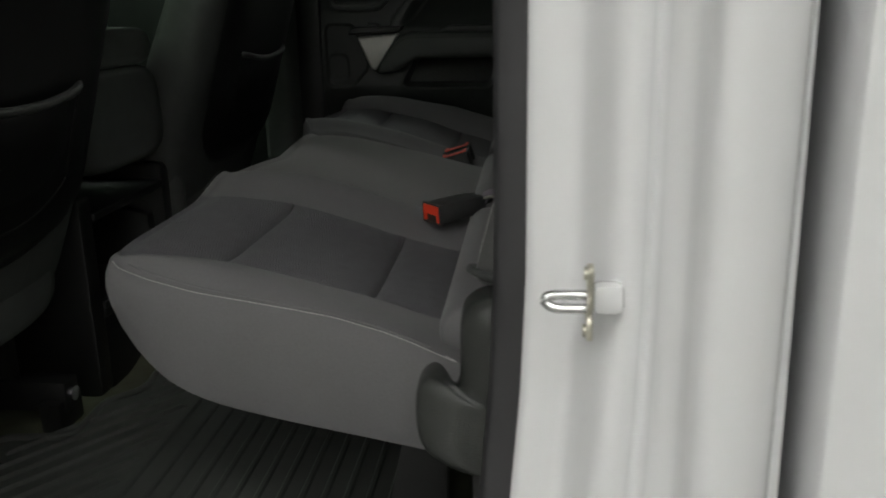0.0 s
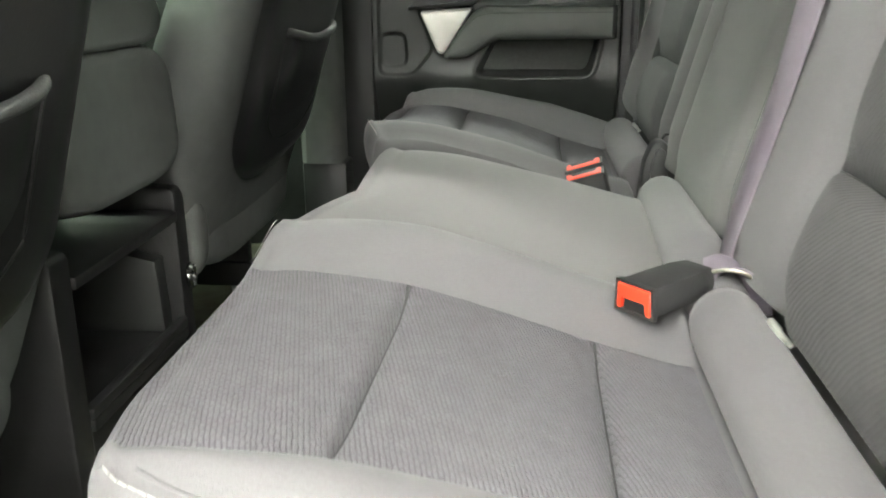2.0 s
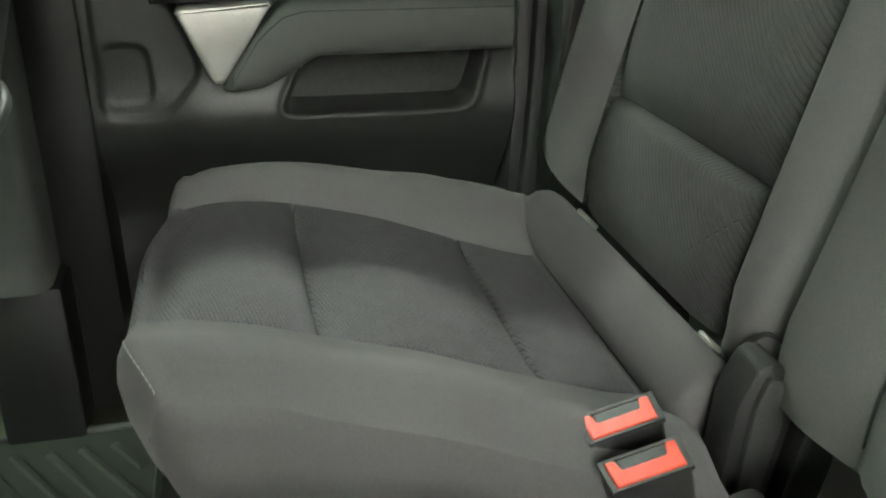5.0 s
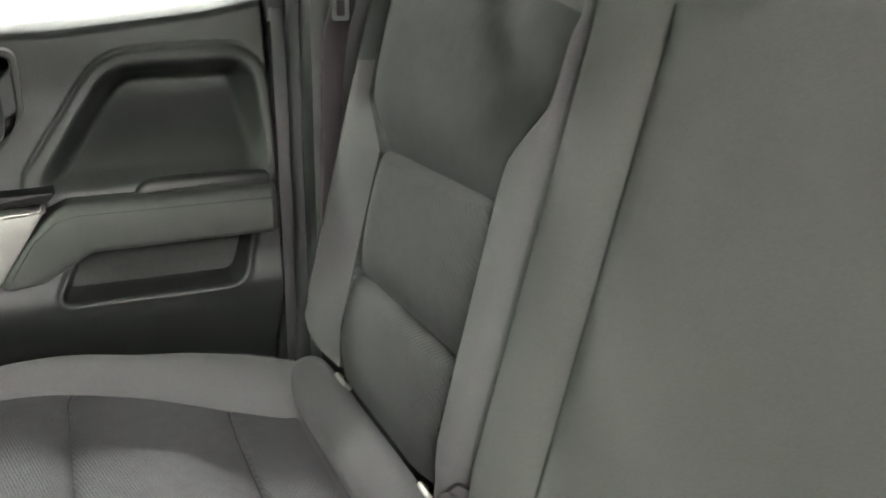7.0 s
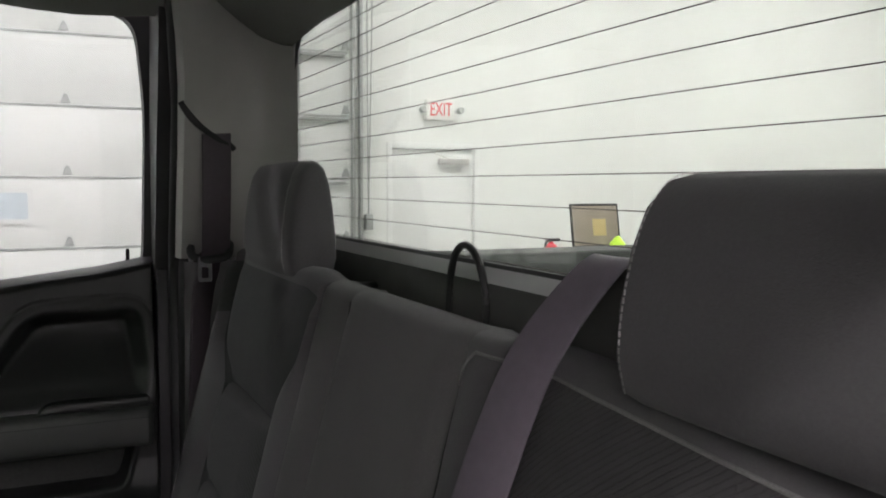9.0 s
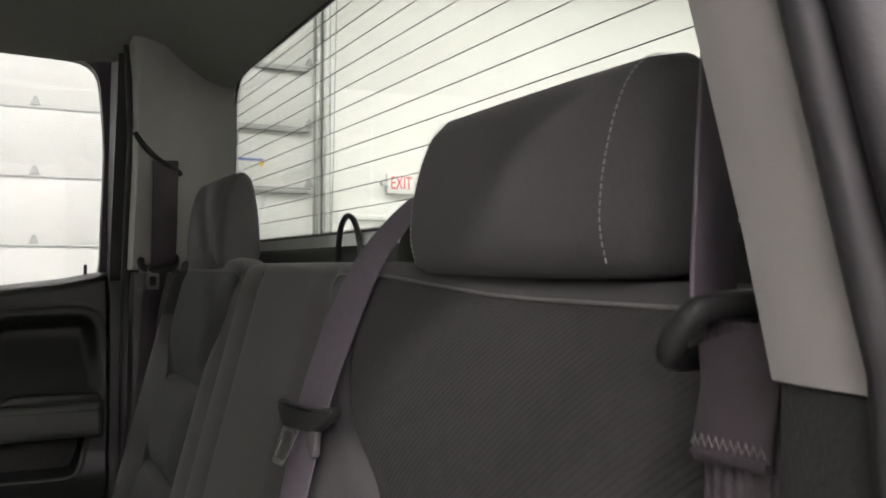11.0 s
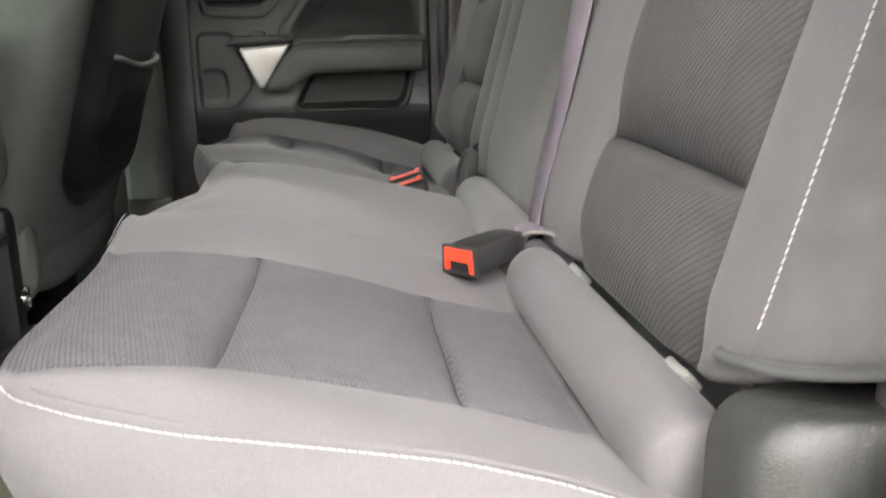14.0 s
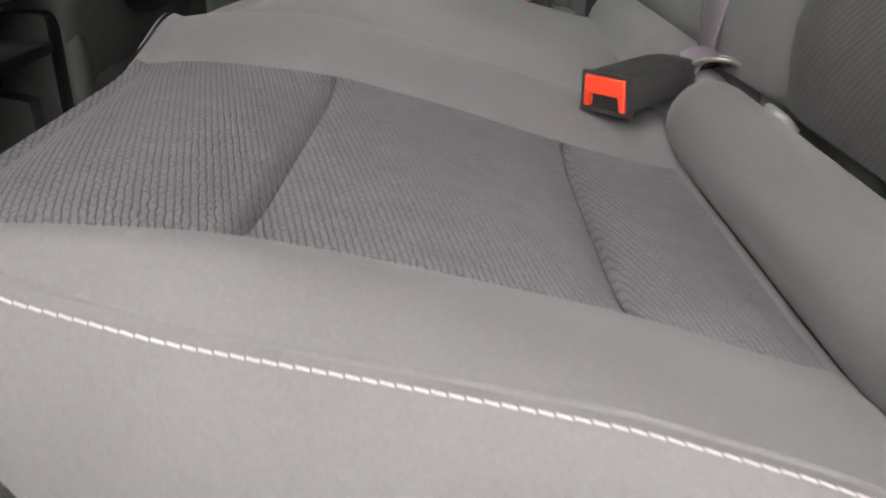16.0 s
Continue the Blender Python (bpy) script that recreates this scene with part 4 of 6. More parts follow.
FAR_YO = (0.104, 0.097, 0.094, 0.062, 0.014, 0.008, 0.006, 0.004)
YO_Z, YO_Y = (0.40, 0.53, 0.69, 0.715, 0.745, 0.775, 0.80, 0.9), (0.118, 0.112, 0.100, 0.101, 0.078, 0.050, 0.024, 0.006)
BZ = [0.405, 0.42, 0.44, 0.46, 0.48, 0.50, 0.515, 0.523, 0.527, 0.530, 0.533, 0.538, 0.547, 0.565, 0.59, 0.615, 0.64, 0.66, 0.675, 0.682, 0.686, 0.689, 0.692, 0.697, 0.706, 0.72, 0.735, 0.75, 0.765, 0.78, 0.795, 0.81, 0.83, 0.85, 0.865, 0.875, 0.882]


def build_back(name, label, mirror, ends, strip, headrest_y):
    """ends: the inner bolster's edge; strip: edges of the centre part, if it has one."""
    flip = mirrored if mirror else (lambda pts: list(pts))
    top = thing(name, label, "car seat", "rear bench", at=(0.6, flip([(0, headrest_y, 0)])[0][1], 0.40))
    if mirror:
        yi_z, yi_y = (0.40, 0.53, 0.69, 0.715, 0.735, 0.755, 0.775, 0.80, 0.9), (0.42, 0.413, 0.408, 0.408, 0.411, 0.425, 0.446, ends - 0.004, ends - 0.003)
    else:
        yi_z, yi_y = (0.40, 0.53, 0.68, 0.70, 0.725, 0.747, 0.79, 0.83, 0.9), (0.42, 0.413, 0.403, 0.415, 0.455, 0.51, 0.545, 0.555, 0.56)
    def y_st(z):
        return lerp(z, (0.45, 0.5, 0.6, 0.69, 0.9), (0.012, 0.010, 0.006, 0.001, -0.004))

    def depth(reg, t, z, y):
        """How far the pad stands proud of the back's plane."""
        if reg == "outer":
            return 0.022 * (1 - t) ** 1.2 + 0.010 * math.sin(math.pi * t) - 0.0
        if reg == "insert":
            e = math.sqrt(max(0.0, min(1.0, 4 * t * (1 - t) * 1.8)))
            h = low = 0.0
            for a, b in ((0.38, 0.530), (0.530, 0.689), (0.689, 0.93)):
                if a <= z <= b:
                    q = (z - a) / (b - a)
                    low = 0.007 * e * (1 - smooth(q, 0.0, 0.22)) if a > 0.4 else 0.0
                    h = 0.030 * e * max(0.0, math.sin(math.pi * q)) ** (0.60 if q < 0.5 else 0.20) * (0.72 + 0.28 * q)
            return h - 0.011 - low
        if reg == "inner":
            return -0.003 + 0.013 * math.sin(math.pi * min(1, t * 0.9 + 0.05)) - 0.004 * smooth(t, 0.85, 1)
        if reg == "mid":
            return -0.004 + 0.012 * smooth(t, 0.0, 0.09) * smooth(1 - t, 0.0, 0.09)
        return -0.004 + 0.012 * math.sin(math.pi * t) ** 0.6 * (1 if t < 1 else 0)

    cols = [("outer", k / 8) for k in range(9)] + [("insert", 0.5 - 0.5 * math.cos(math.pi * k / 26)) for k in range(1, 27)] + [("inner", k / 10) for k in range(1, 11)]
    if strip:
        cols += [("mid", 0.5 - 0.5 * math.cos(math.pi * k / 20)) for k in range(1, 21)] + [("strip", k / 10) for k in range(1, 11)]

    def col_y(reg, t, z):
        a, b = lerp(z, YO_Z, FAR_YO if mirror else YO_Y), lerp(z, yi_z, yi_y)
        lo, hi = {"outer": (y_st(z), a), "insert": (a, b), "inner": (b, ends)}.get(reg, (0, 0))
        if strip and reg == "mid":
            lo, hi = ends, strip[0]
        if strip and reg == "strip":
            lo, hi = strip
        return lo + (hi - lo) * t

    def sag(y):
        """The top edge dips towards the outer side, and at the far back's inner end."""
        return 0.012 * smooth(y, ends - 0.055, ends) if mirror else 0.014 * (1 - smooth(y, 0.24, 0.56))

    rings = []
    for reg, t in cols:
        r = []
        tuck = 0.011 * (t * t if reg == "outer" else 1.0)
        for dz, dx in ((0.395, 0.05 + tuck), (0.395, 0.02 + tuck), (0.398, 0.008 + tuck)):
            r.append((plane_x(dz) + dx - depth(reg, t, 0.41, 0) * 0.5, col_y(reg, t, 0.41), dz + (0.045 * (1 - t) if reg == "outer" else 0)))
        for z in BZ:
            zz = z
            if reg == "outer" and z < 0.50:      # the outer corner of the pad is lifted at its foot
                zz = z + (0.045 * (1 - t)) * (1 - smooth(z, 0.405, 0.50))
            if not mirror and reg in ("outer", "insert", "inner"):      # the cross seams hang lower, most at the outer end
                far_end, near_end = lerp(z, (0.42, 0.53, 0.689, 0.80), (0, 0.003, 0.008, 0)), lerp(z, (0.42, 0.53, 0.689, 0.80), (0, 0.009, 0.016, 0))
                zz -= {"outer": near_end * t, "insert": near_end + (far_end - near_end) * t, "inner": far_end * (1 - t)}[reg]
            yy = col_y(reg, t, z)
            back = 0.0 if mirror else 0.012 * smooth(z, 0.81, 0.89) * (1 - smooth(yy, 0.50, 0.66))
            crease = 0.010 * (1 - smooth(z, 0.405, 0.462)) * (t * t if reg == "outer" else 1.0)
            r.append((plane_x(zz) + crease + back - depth(reg, t, z, 0) * (1 - smooth(z, 0.86, 0.89) * 0.6), yy, zz - sag(yy) * smooth(z, 0.74, 0.88)))
        y = r[-1][1]
        x0 = r[-1][0]
        up = (0.009 if mirror else 0.0) - sag(y)
        r += [(x0 + 0.003, y, 0.888 + up), (x0 + 0.010, y, 0.893 + up), (x0 + 0.024, y, 0.896 + up), (x0 + 0.042, y, 0.893 + up), (x0 + 0.048, y, 0.880 + up), (x0 + 0.050, y, 0.80)]
        rings.append(r)
    n = len(rings[0])
    groups = {}
    for i in range(len(rings) - 1):
        reg = cols[i + 1][0]
        for j in range(n - 1):
            z = BZ[j - 3] if 3 <= j < 3 + len(BZ) - 1 else None
            key = {"outer": "bolster", "inner": "bolster2", "insert": "bolster", "mid": "mid", "strip": "strip"}[reg]
            if reg == "outer" and z is not None and 0.79 < z:
                key = "p3"
            elif reg == "insert" and z is not None:
                key = "p1" if z < 0.5295 else "p2" if z < 0.6885 else "p3"
            elif reg == "insert":
                key = "topcap" if j > 10 else "foot"
            groups.setdefault(key, []).append((rings[i][j], rings[i][j + 1], rings[i + 1][j + 1], rings[i + 1][j]))
    # outer side face: from the stitched edge back and out; dark cloth over its upper end
    side = []
    for k, (dx, dy) in enumerate(((0, 0), (0.004, -0.006), (0.016, -0.022), (0.032, -0.040), (0.050, -0.056), (0.066, -0.060), (0.10, -0.055))):
        side.append([(p[0] + dx, p[1] + dy * (1 - 0.25 * smooth(p[2], 0.6, 0.9)), p[2] - (0.004 * k if p[2] > 0.885 else 0) + 0.0055 * k * (1 - smooth(p[2], 0.44, 0.56))) for p in rings[0]])
    for row, (a, b) in enumerate(zip(side, side[1:])):
        for j in range(n - 1):
            z = a[j][2]
            groups.setdefault("sidetop" if (0.735 + 0.013 * row if mirror else 0.795 + 0.012 * row) < z else "side", []).append((a[j], a[j + 1], b[j + 1], b[j]))
    # inner end face
    last = rings[-1]
    ends_rows = [last] + [[(p[0] + dx, p[1] + dy, p[2] - 0.002 * k) for p in last] for k, (dx, dy) in enumerate(((0.006, 0.005), (0.02, 0.008), (0.06, 0.008)), 1)]
    groups["end"] = [(a[j], a[j + 1], b[j + 1], b[j]) for a, b in zip(ends_rows, ends_rows[1:]) for j in range(n - 1)]
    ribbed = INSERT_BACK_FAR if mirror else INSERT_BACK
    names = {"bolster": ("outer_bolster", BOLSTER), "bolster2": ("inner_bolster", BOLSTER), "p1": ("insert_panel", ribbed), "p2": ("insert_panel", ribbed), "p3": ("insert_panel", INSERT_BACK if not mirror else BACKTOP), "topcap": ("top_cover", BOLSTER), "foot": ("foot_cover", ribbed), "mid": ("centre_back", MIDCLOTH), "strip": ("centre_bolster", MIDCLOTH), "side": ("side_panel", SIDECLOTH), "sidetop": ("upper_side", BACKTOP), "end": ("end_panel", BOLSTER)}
    for key, quads in groups.items():
        v = [p for q in quads for p in flip(q)]
        f = [tuple(range(4 * i, 4 * i + 4)) for i in range(len(quads))]
        under(mesh(names[key][0], v, f, names[key][1], sharp=180), top)
    # stitching down the outer edge
    line = [(rings[0][j][0] - 0.0005, rings[0][j][1] - 0.0005, rings[0][j][2]) for j in range(5, 3 + len(BZ) - 7)]
    v, f = stitches(flip(line), (-0.8, -0.6 if not mirror else 0.6, 0.1), length=0.0040, width=0.0013, gap=0.0012, slant=0.2, lift=0.0002)
    under(mesh("stitching", v, f, THREAD, label="white contrast stitching"), top)
    for zs in (0.530, 0.689):
        j = 3 + BZ.index(zs)
        seam = [(r[j][0] - 0.0004, r[j][1], r[j][2]) for r, c in zip(rings, cols) if c[0] == "insert"][1:-1]
        v, f = tube(flip(seam), 0.0012, 6)
        under(mesh("seam_fold", v, f, SEAMGREY), top)
    # stitched seam along the top edge, over the insert
    last = 44
    line = []
    for i, r in enumerate(rings[:last + 1]):
        j = 3 + len(BZ) - 1 - (0, 0, 0, 1, 2, 3)[max(0, min(5, i - last + 5))]
        line.append((r[j][0] - 0.0012, r[j][1], r[j][2]))
    if not mirror:
        v, f = tube(flip(line), 0.0016, 8)
        under(mesh("piping", v, f, mat("grey piping", (0.23, 0.23, 0.22), 0.8, var=0.3, scale=900, bump=0.5, bscale=900), sharp=180), top)
    if strip:
        seam = [(rings[last][j][0] - 0.0002, rings[last][j][1], rings[last][j][2]) for j in range(4, 3 + len(BZ) - 4)]
        v, f = tube(flip(seam), 0.0013, 6)
        under(mesh("seam_fold", v, f, SEAMGREY), top)
        seam = [(rings[last + 20][j][0] - 0.0002, rings[last + 20][j][1], rings[last + 20][j][2]) for j in range(4, 3 + len(BZ))]
        v, f = tube(flip(seam), 0.0013, 6)
        under(mesh("seam_fold", v, f, SEAMGREY), top)
    # rear shell
    v, f = loft([flip([(x, y, z) for x, z in ((0.56, 0.38), (0.60, 0.40), (0.668, 0.85), (0.660, 0.876), (0.645, 0.868), (0.60, 0.60))]) for y in ((-0.035, strip[1] - 0.01) if strip else (-0.035, ends - 0.005))])
    under(mesh("back_shell", v, f, BLACK), top)
    # fold at the foot of the outer corner
    if not mirror:
        v, f = tube(flip(curve_points([(0.510, 0.052, 0.436), (0.488, 0.044, 0.446), (0.481, 0.030, 0.4505), (0.484, 0.012, 0.453), (0.502, -0.014, 0.456), (0.530, -0.040, 0.464), (0.560, -0.048, 0.470)], 28)), 0.0038, 12)
        under(mesh("lower_hem", v, f, BACKTOP, sharp=180), top)
    return top


build_back("rear_bench_back", "grey cloth rear seat back with ribbed insert", False, 0.648, (0.95, 1.052), 0.27)
build_back("rear_bench_back", "narrow grey rear seat back by the passenger door", True, 0.477, None, 0.25)


def headrest(yc, mirror, dz=0.0, dx=0.0):
    wide = 0.93 if mirror else 0.925
    fy = (lambda y: 2 * CY - y) if mirror else (lambda y: y)
    t = thing("headrest", "padded grey cloth headrest with stitched side seams", "headrest", "rear headrests", at=(0.65, fy(yc), 0.885))
    SD = {-1: 0.134, 1: 0.122 if mirror else 0.157}      # how far out the side seams lie
    # side outline in (x, z): the face leans back
    out = [(0.612, 0.892), (0.607, 0.915), (0.609, 0.95), (0.617, 0.99), (0.628, 1.018), (0.643, 1.034), (0.662, 1.038), (0.676, 1.030), (0.686, 1.008), (0.694, 0.975), (0.699, 0.94), (0.700, 0.912), (0.694, 0.893), (0.678, 0.885), (0.650, 0.882), (0.625, 0.884)]
    cx, cz = 0.66, 0.955
    deep = 0.78 if mirror else 1.0
    def ring(k, y):
        return [(0.607 + (cx - 0.607) * deep + dx + (x - cx) * k * deep, fy(yc + (y - yc) * wide), cz + (z - cz) * math.sqrt(k) + dz * smooth(z, 0.9, 1.03)) for x, z in out]
    body = [(1.008 - 0.023 * abs(q) ** 2.4, q * SD[1 if q > 0 else -1]) for q in np.linspace(-1, 1, 15)]

    v, f = loft([ring(k, yc + d) for k, d in body], caps=False)
    ob = under(mesh("front_cover", v, f, BOLSTER, sharp=180), t)
    for sg in (-1, 1):
        s0, s1 = SD[sg], 0.168 - SD[sg]
        lv = [(0.985, s0), (0.974, s0 + 0.3 * s1), (0.952, s0 + 0.55 * s1), (0.905, s0 + 0.77 * s1), (0.81, 0.164), (0.55, 0.167), (0.25, 0.1678), (0.0, 0.168)]
        if sg < 0 and not mirror:      # the outer end is rounder
            lv = [(0.985, s0), (0.966, s0 + 0.28 * s1), (0.928, s0 + 0.52 * s1), (0.86, s0 + 0.73 * s1), (0.74, s0 + 0.88 * s1), (0.55, s0 + 0.97 * s1), (0.25, 0.1675), (0.0, 0.168)]
        v, f = loft([ring(k, yc + sg * d) for k, d in lv], caps=False)
        under(mesh("side_panel", v, f, BOLSTER, sharp=180), t)
        edge = [p for p in ring(0.988, yc + sg * (s0 + 0.0005))]
        pts = curve_points(edge[:10], 70)
        v, f = stitches(pts, (-0.3, sg * 0.9 * (-1 if mirror else 1), 0.2), length=0.0034, width=0.0013, gap=0.0016, slant=0.1, lift=0.0002)
        under(mesh("stitching", v, f, mat("pale grey thread", (0.22, 0.215, 0.205) if mirror else (0.36, 0.35, 0.335), 0.8, bump=0.2)), t)
    for d in (-0.06, 0.06):
        v, f = tube([(0.66, fy(yc + d), 0.87), (0.66, fy(yc + d), 0.90)], 0.006, 8)
        under(mesh("post", v, f, CHROME), t)
        v, f = loft([[(0.66 + r * math.cos(q), fy(yc + d) + r * math.sin(q), z) for q in np.linspace(0, 2 * math.pi, 15)[:-1]] for r, z in ((0.018, 0.888), (0.018, 0.899), (0.010, 0.901))])
        under(mesh("post_guide", v, f, BLACK), t)
    return t


headrest(0.277, False, -0.014, 0.006)
headrest(0.227, True, 0.012, 0.0)

# pull loop on top of the centre back
lp = thing("pull_strap_loop", "black cord loop standing on the seat back", "loop", at=(0.688, 0.80, 0.89))
v, f = tube(curve_points([(0.689, 0.822, 0.868), (0.690, 0.823, 0.905), (0.690, 0.810, 0.943), (0.690, 0.785, 0.956), (0.690, 0.757, 0.944), (0.690, 0.740, 0.908), (0.689, 0.738, 0.868)], 30), 0.0040, 8)
under(mesh("loop", v, f, BLACK), lp)


# ---- belts and buckles ----
def buckle(name, label, m, double=False):
    t = thing(name, label, "buckle", at=(0, 0, 0))
    for k in range(2 if double else 1):
        oy = 0.0
        ox = 0.0
        oz = k * 0.038
        poly = rounded([(-0.017, -0.0105), (0.017, -0.0105), (0.019, 0.0), (0.016, 0.0115), (-0.016, 0.0115), (-0.019, 0.0)], 0.004, 2)
        rings = []
        for x, s in ((0.0, 0.93), (0.003, 1.0), (0.03, 1.0), (0.06, 0.97), (0.075, 0.85), (0.078, 0.7)):
            rings.append([(x + ox, y * s + oy, z * s + oz) for y, z in poly])
        v, f = loft(rings)
        body = mesh("buckle_body", v, f, DARKPLASTIC, t)
        red = prism([(-0.0155, -0.0090), (-0.0112, -0.0090), (-0.0098, -0.0008), (0.0098, -0.0008), (0.0112, -0.0090), (0.0155, -0.0090), (0.0148, 0.0097), (-0.0148, 0.0097)], "x", -0.0030, 0.002, 0.0007, 1)
        bmesh.ops.transform(red, matrix=Matrix.Translation((0, 0, oz)), verts=red.verts)
        part("release_button", red, RED, body, "red release button")
        sl = box_bm(-0.0012, 0.001, -0.0095, 0.0095, -0.0088 + oz, -0.0010 + oz, 0)
        part("tongue_slot", sl, BLACK, body)
        rimb = frame_bm([(-0.0182, -0.0115), (0.0182, -0.0115), (0.0172, 0.0118), (-0.0172, 0.0118)], [(-0.0158, -0.0093), (0.0158, -0.0093), (0.0151, 0.0100), (-0.0151, 0.0100)], "x", -0.0018, 0.003)
        bmesh.ops.translate(rimb, verts=rimb.verts, vec=(0, 0, oz))
        part("face_rim", rimb, DARKPLASTIC, body)
        v, f = ribbon([(0.07 + ox, oy, oz), (0.085 + ox, oy, oz), (0.11 + ox, oy, oz * 0.7)], 0.024, (0, 1, 0), 0.004, 12)
        mesh("stalk", v, f, BLACK, t)
    t.matrix_basis = m
    return t


buckle("seat_belt_buckle", "black belt buckle with red button on the cushion", pose(0.3945, 0.4575, 0.3995, 0, -3, 41) @ Matrix.Diagonal((1.12, 1.27, 1.30, 1)))
wl = thing("buckle_strap", "grey webbing strap holding the buckle to its anchor", "strap", at=(0.49, 0.49, 0.40))
v, f = ribbon([(0.464, 0.517, 0.4075), (0.480, 0.510, 0.4155), (0.496, 0.501, 0.4135), (0.509, 0.501, 0.398), (0.514, 0.500, 0.375)], 0.036, (-0.5, 1, 0), 0.0024, 24)
under(mesh("webbing", v, f, BELT, sharp=60), wl)
v, f = tube(curve_points([(0.464, 0.502, 0.4110), (0.480, 0.490, 0.4180), (0.496, 0.484, 0.4160), (0.507, 0.492, 0.405)], 16), 0.0019, 8)
under(mesh("wire", v, f, STEEL, label="bright bent anchor wire"), wl)
pair = Matrix(((0.30, 0.953, -0.02, 0.381), (0.10, -0.052, -0.993, 1.041), (-0.949, 0.296, -0.11, 0.399), (0, 0, 0, 1)))
buckle("seat_belt_buckle", "pair of black belt buckles with red buttons", pair @ Matrix.Diagonal((0.9, 1.7, 1.25, 1)), True)
tray = thing("buckle_tray", "dark recess pocket for the centre buckles", "tray", at=(0.43, 0.95, 0.38))
under(part("tray", prism(rounded([(0.385, 0.905), (0.475, 0.895), (0.48, 1.005), (0.395, 0.985)], 0.012, 3), "z", 0.30, 0.352, 0.004), DARKPLASTIC, None), tray)

# bright anchor clips between the rolls and the backs
for y in (0.135, 0.395, 1.125, 1.41):
    c = thing("anchor_clip", "small bright steel anchor clip behind the seat roll", "clip", "child seat anchors", at=(0.502, y, 0.40))
    v, f = tube(curve_points([(0.508, y - 0.016, 0.392), (0.500, y - 0.015, 0.4005), (0.4985, y, 0.4015), (0.500, y + 0.015, 0.4005), (0.508, y + 0.016, 0.392)], 14), 0.0034, 8)
    under(mesh("wire", v, f, mat("pale zinc", (0.75, 0.76, 0.70), 0.3, metal=0.7, bump=0.1)), c)

# hinge block between the two seat backs
hb = thing("hinge_cover", "black plastic hinge cover between the seat backs", "hinge", at=(0.51, 1.07, 0.36))
under(part("cover", prism(rounded([(0.464, 0.27), (0.506, 0.27), (0.521, 0.385), (0.516, 0.420), (0.500, 0.439), (0.484, 0.437), (0.471, 0.405)], 0.010, 3), "y", 1.030, 1.066, 0.004), DARKPLASTIC, None), hb)
under(part("cover_rib", prism(rounded([(0.478, 0.28), (0.494, 0.28), (0.508, 0.385), (0.502, 0.425), (0.490, 0.430), (0.482, 0.405)], 0.006, 3), "y", 1.024, 1.031, 0.002), PLASTIC, None), hb)
under(part("inner_cover", prism(rounded([(0.512, 0.27), (0.548, 0.27), (0.561, 0.345), (0.556, 0.378), (0.542, 0.392), (0.529, 0.382), (0.524, 0.350)], 0.009, 3), "y", 1.022, 1.060, 0.004), DARKPLASTIC, None), hb)
under(part("strap_plate", prism(rounded([(0.496, 0.405), (0.530, 0.402), (0.560, 0.372), (0.566, 0.378), (0.536, 0.414), (0.500, 0.425)], 0.004, 2), "y", 1.040, 1.075, 0.002), BLACK, None), hb)
v, f = tube([(0.551, 1.012, 0.373), (0.551, 1.062, 0.373)], 0.0085, 12)
under(mesh("pin", v, f, BLACK), hb)
v, f = tube([(0.551, 1.008, 0.373), (0.551, 1.014, 0.373)], 0.0060, 10)
under(mesh("bolt", v, f, STEEL), hb)
v, f = tube(curve_points([(0.500, 1.072, 0.432), (0.506, 1.062, 0.444), (0.516, 1.054, 0.440), (0.530, 1.046, 0.425)], 20), 0.0020, 8)
under(mesh("flap_hem", v, f, BLACK), hb)
rl = thing("recliner_loop", "dark release loop at the foot of the seat back", "loop", at=(0.50, 1.525, 0.42))
v, f = tube(curve_points([(0.520, 1.50, 0.415), (0.498, 1.515, 0.425), (0.498, 1.52, 0.455), (0.515, 1.515, 0.462), (0.53, 1.50, 0.45)], 16), 0.006, 6)
under(mesh("loop", v, f, BLACK), rl)

# centre shoulder belt: retractor housing, strap, tongue
rt = thing("belt_retractor", "dark plastic belt retractor housing on the ledge", "retractor", at=(0.70, 0.55, 0.9))
hs = prism(rounded([(0.672, 0.88), (0.712, 0.88), (0.712, 0.952), (0.700, 0.957), (0.684, 0.955), (0.676, 0.94)], 0.008, 3), "y", 0.44, 0.573, 0.006)
for q in hs.verts:      # the end slopes outwards to its foot
    q.co.y += max(0.0, q.co.y - 0.50) / 0.073 * (0.957 - q.co.z) * 0.45
under(part("housing", hs, LEDGEGREY, None), rt)
under(part("slot_bezel", frame_bm(rounded([(0.678, 0.490), (0.708, 0.490), (0.708, 0.560), (0.678, 0.560)], 0.008, 3), rounded([(0.684, 0.497), (0.702, 0.497), (0.702, 0.555), (0.684, 0.555)], 0.004, 3), "z", 0.953, 0.9575), LEDGEGREY, None), rt)
cb = thing("centre_seat_belt", "mauve-grey belt webbing hanging over the seat back", "seat belt", at=(0.6, 0.55, 0.4))
BELTLINE = [(0.704, 0.526, 0.945), (0.694, 0.526, 0.9605), (0.668, 0.5215, 0.957), (0.618, 0.526, 0.898), (0.584, 0.527, 0.825), (0.560, 0.527, 0.757), (0.545, 0.528, 0.69), (0.522, 0.540, 0.56), (0.496, 0.551, 0.44), (0.49, 0.553, 0.385)]
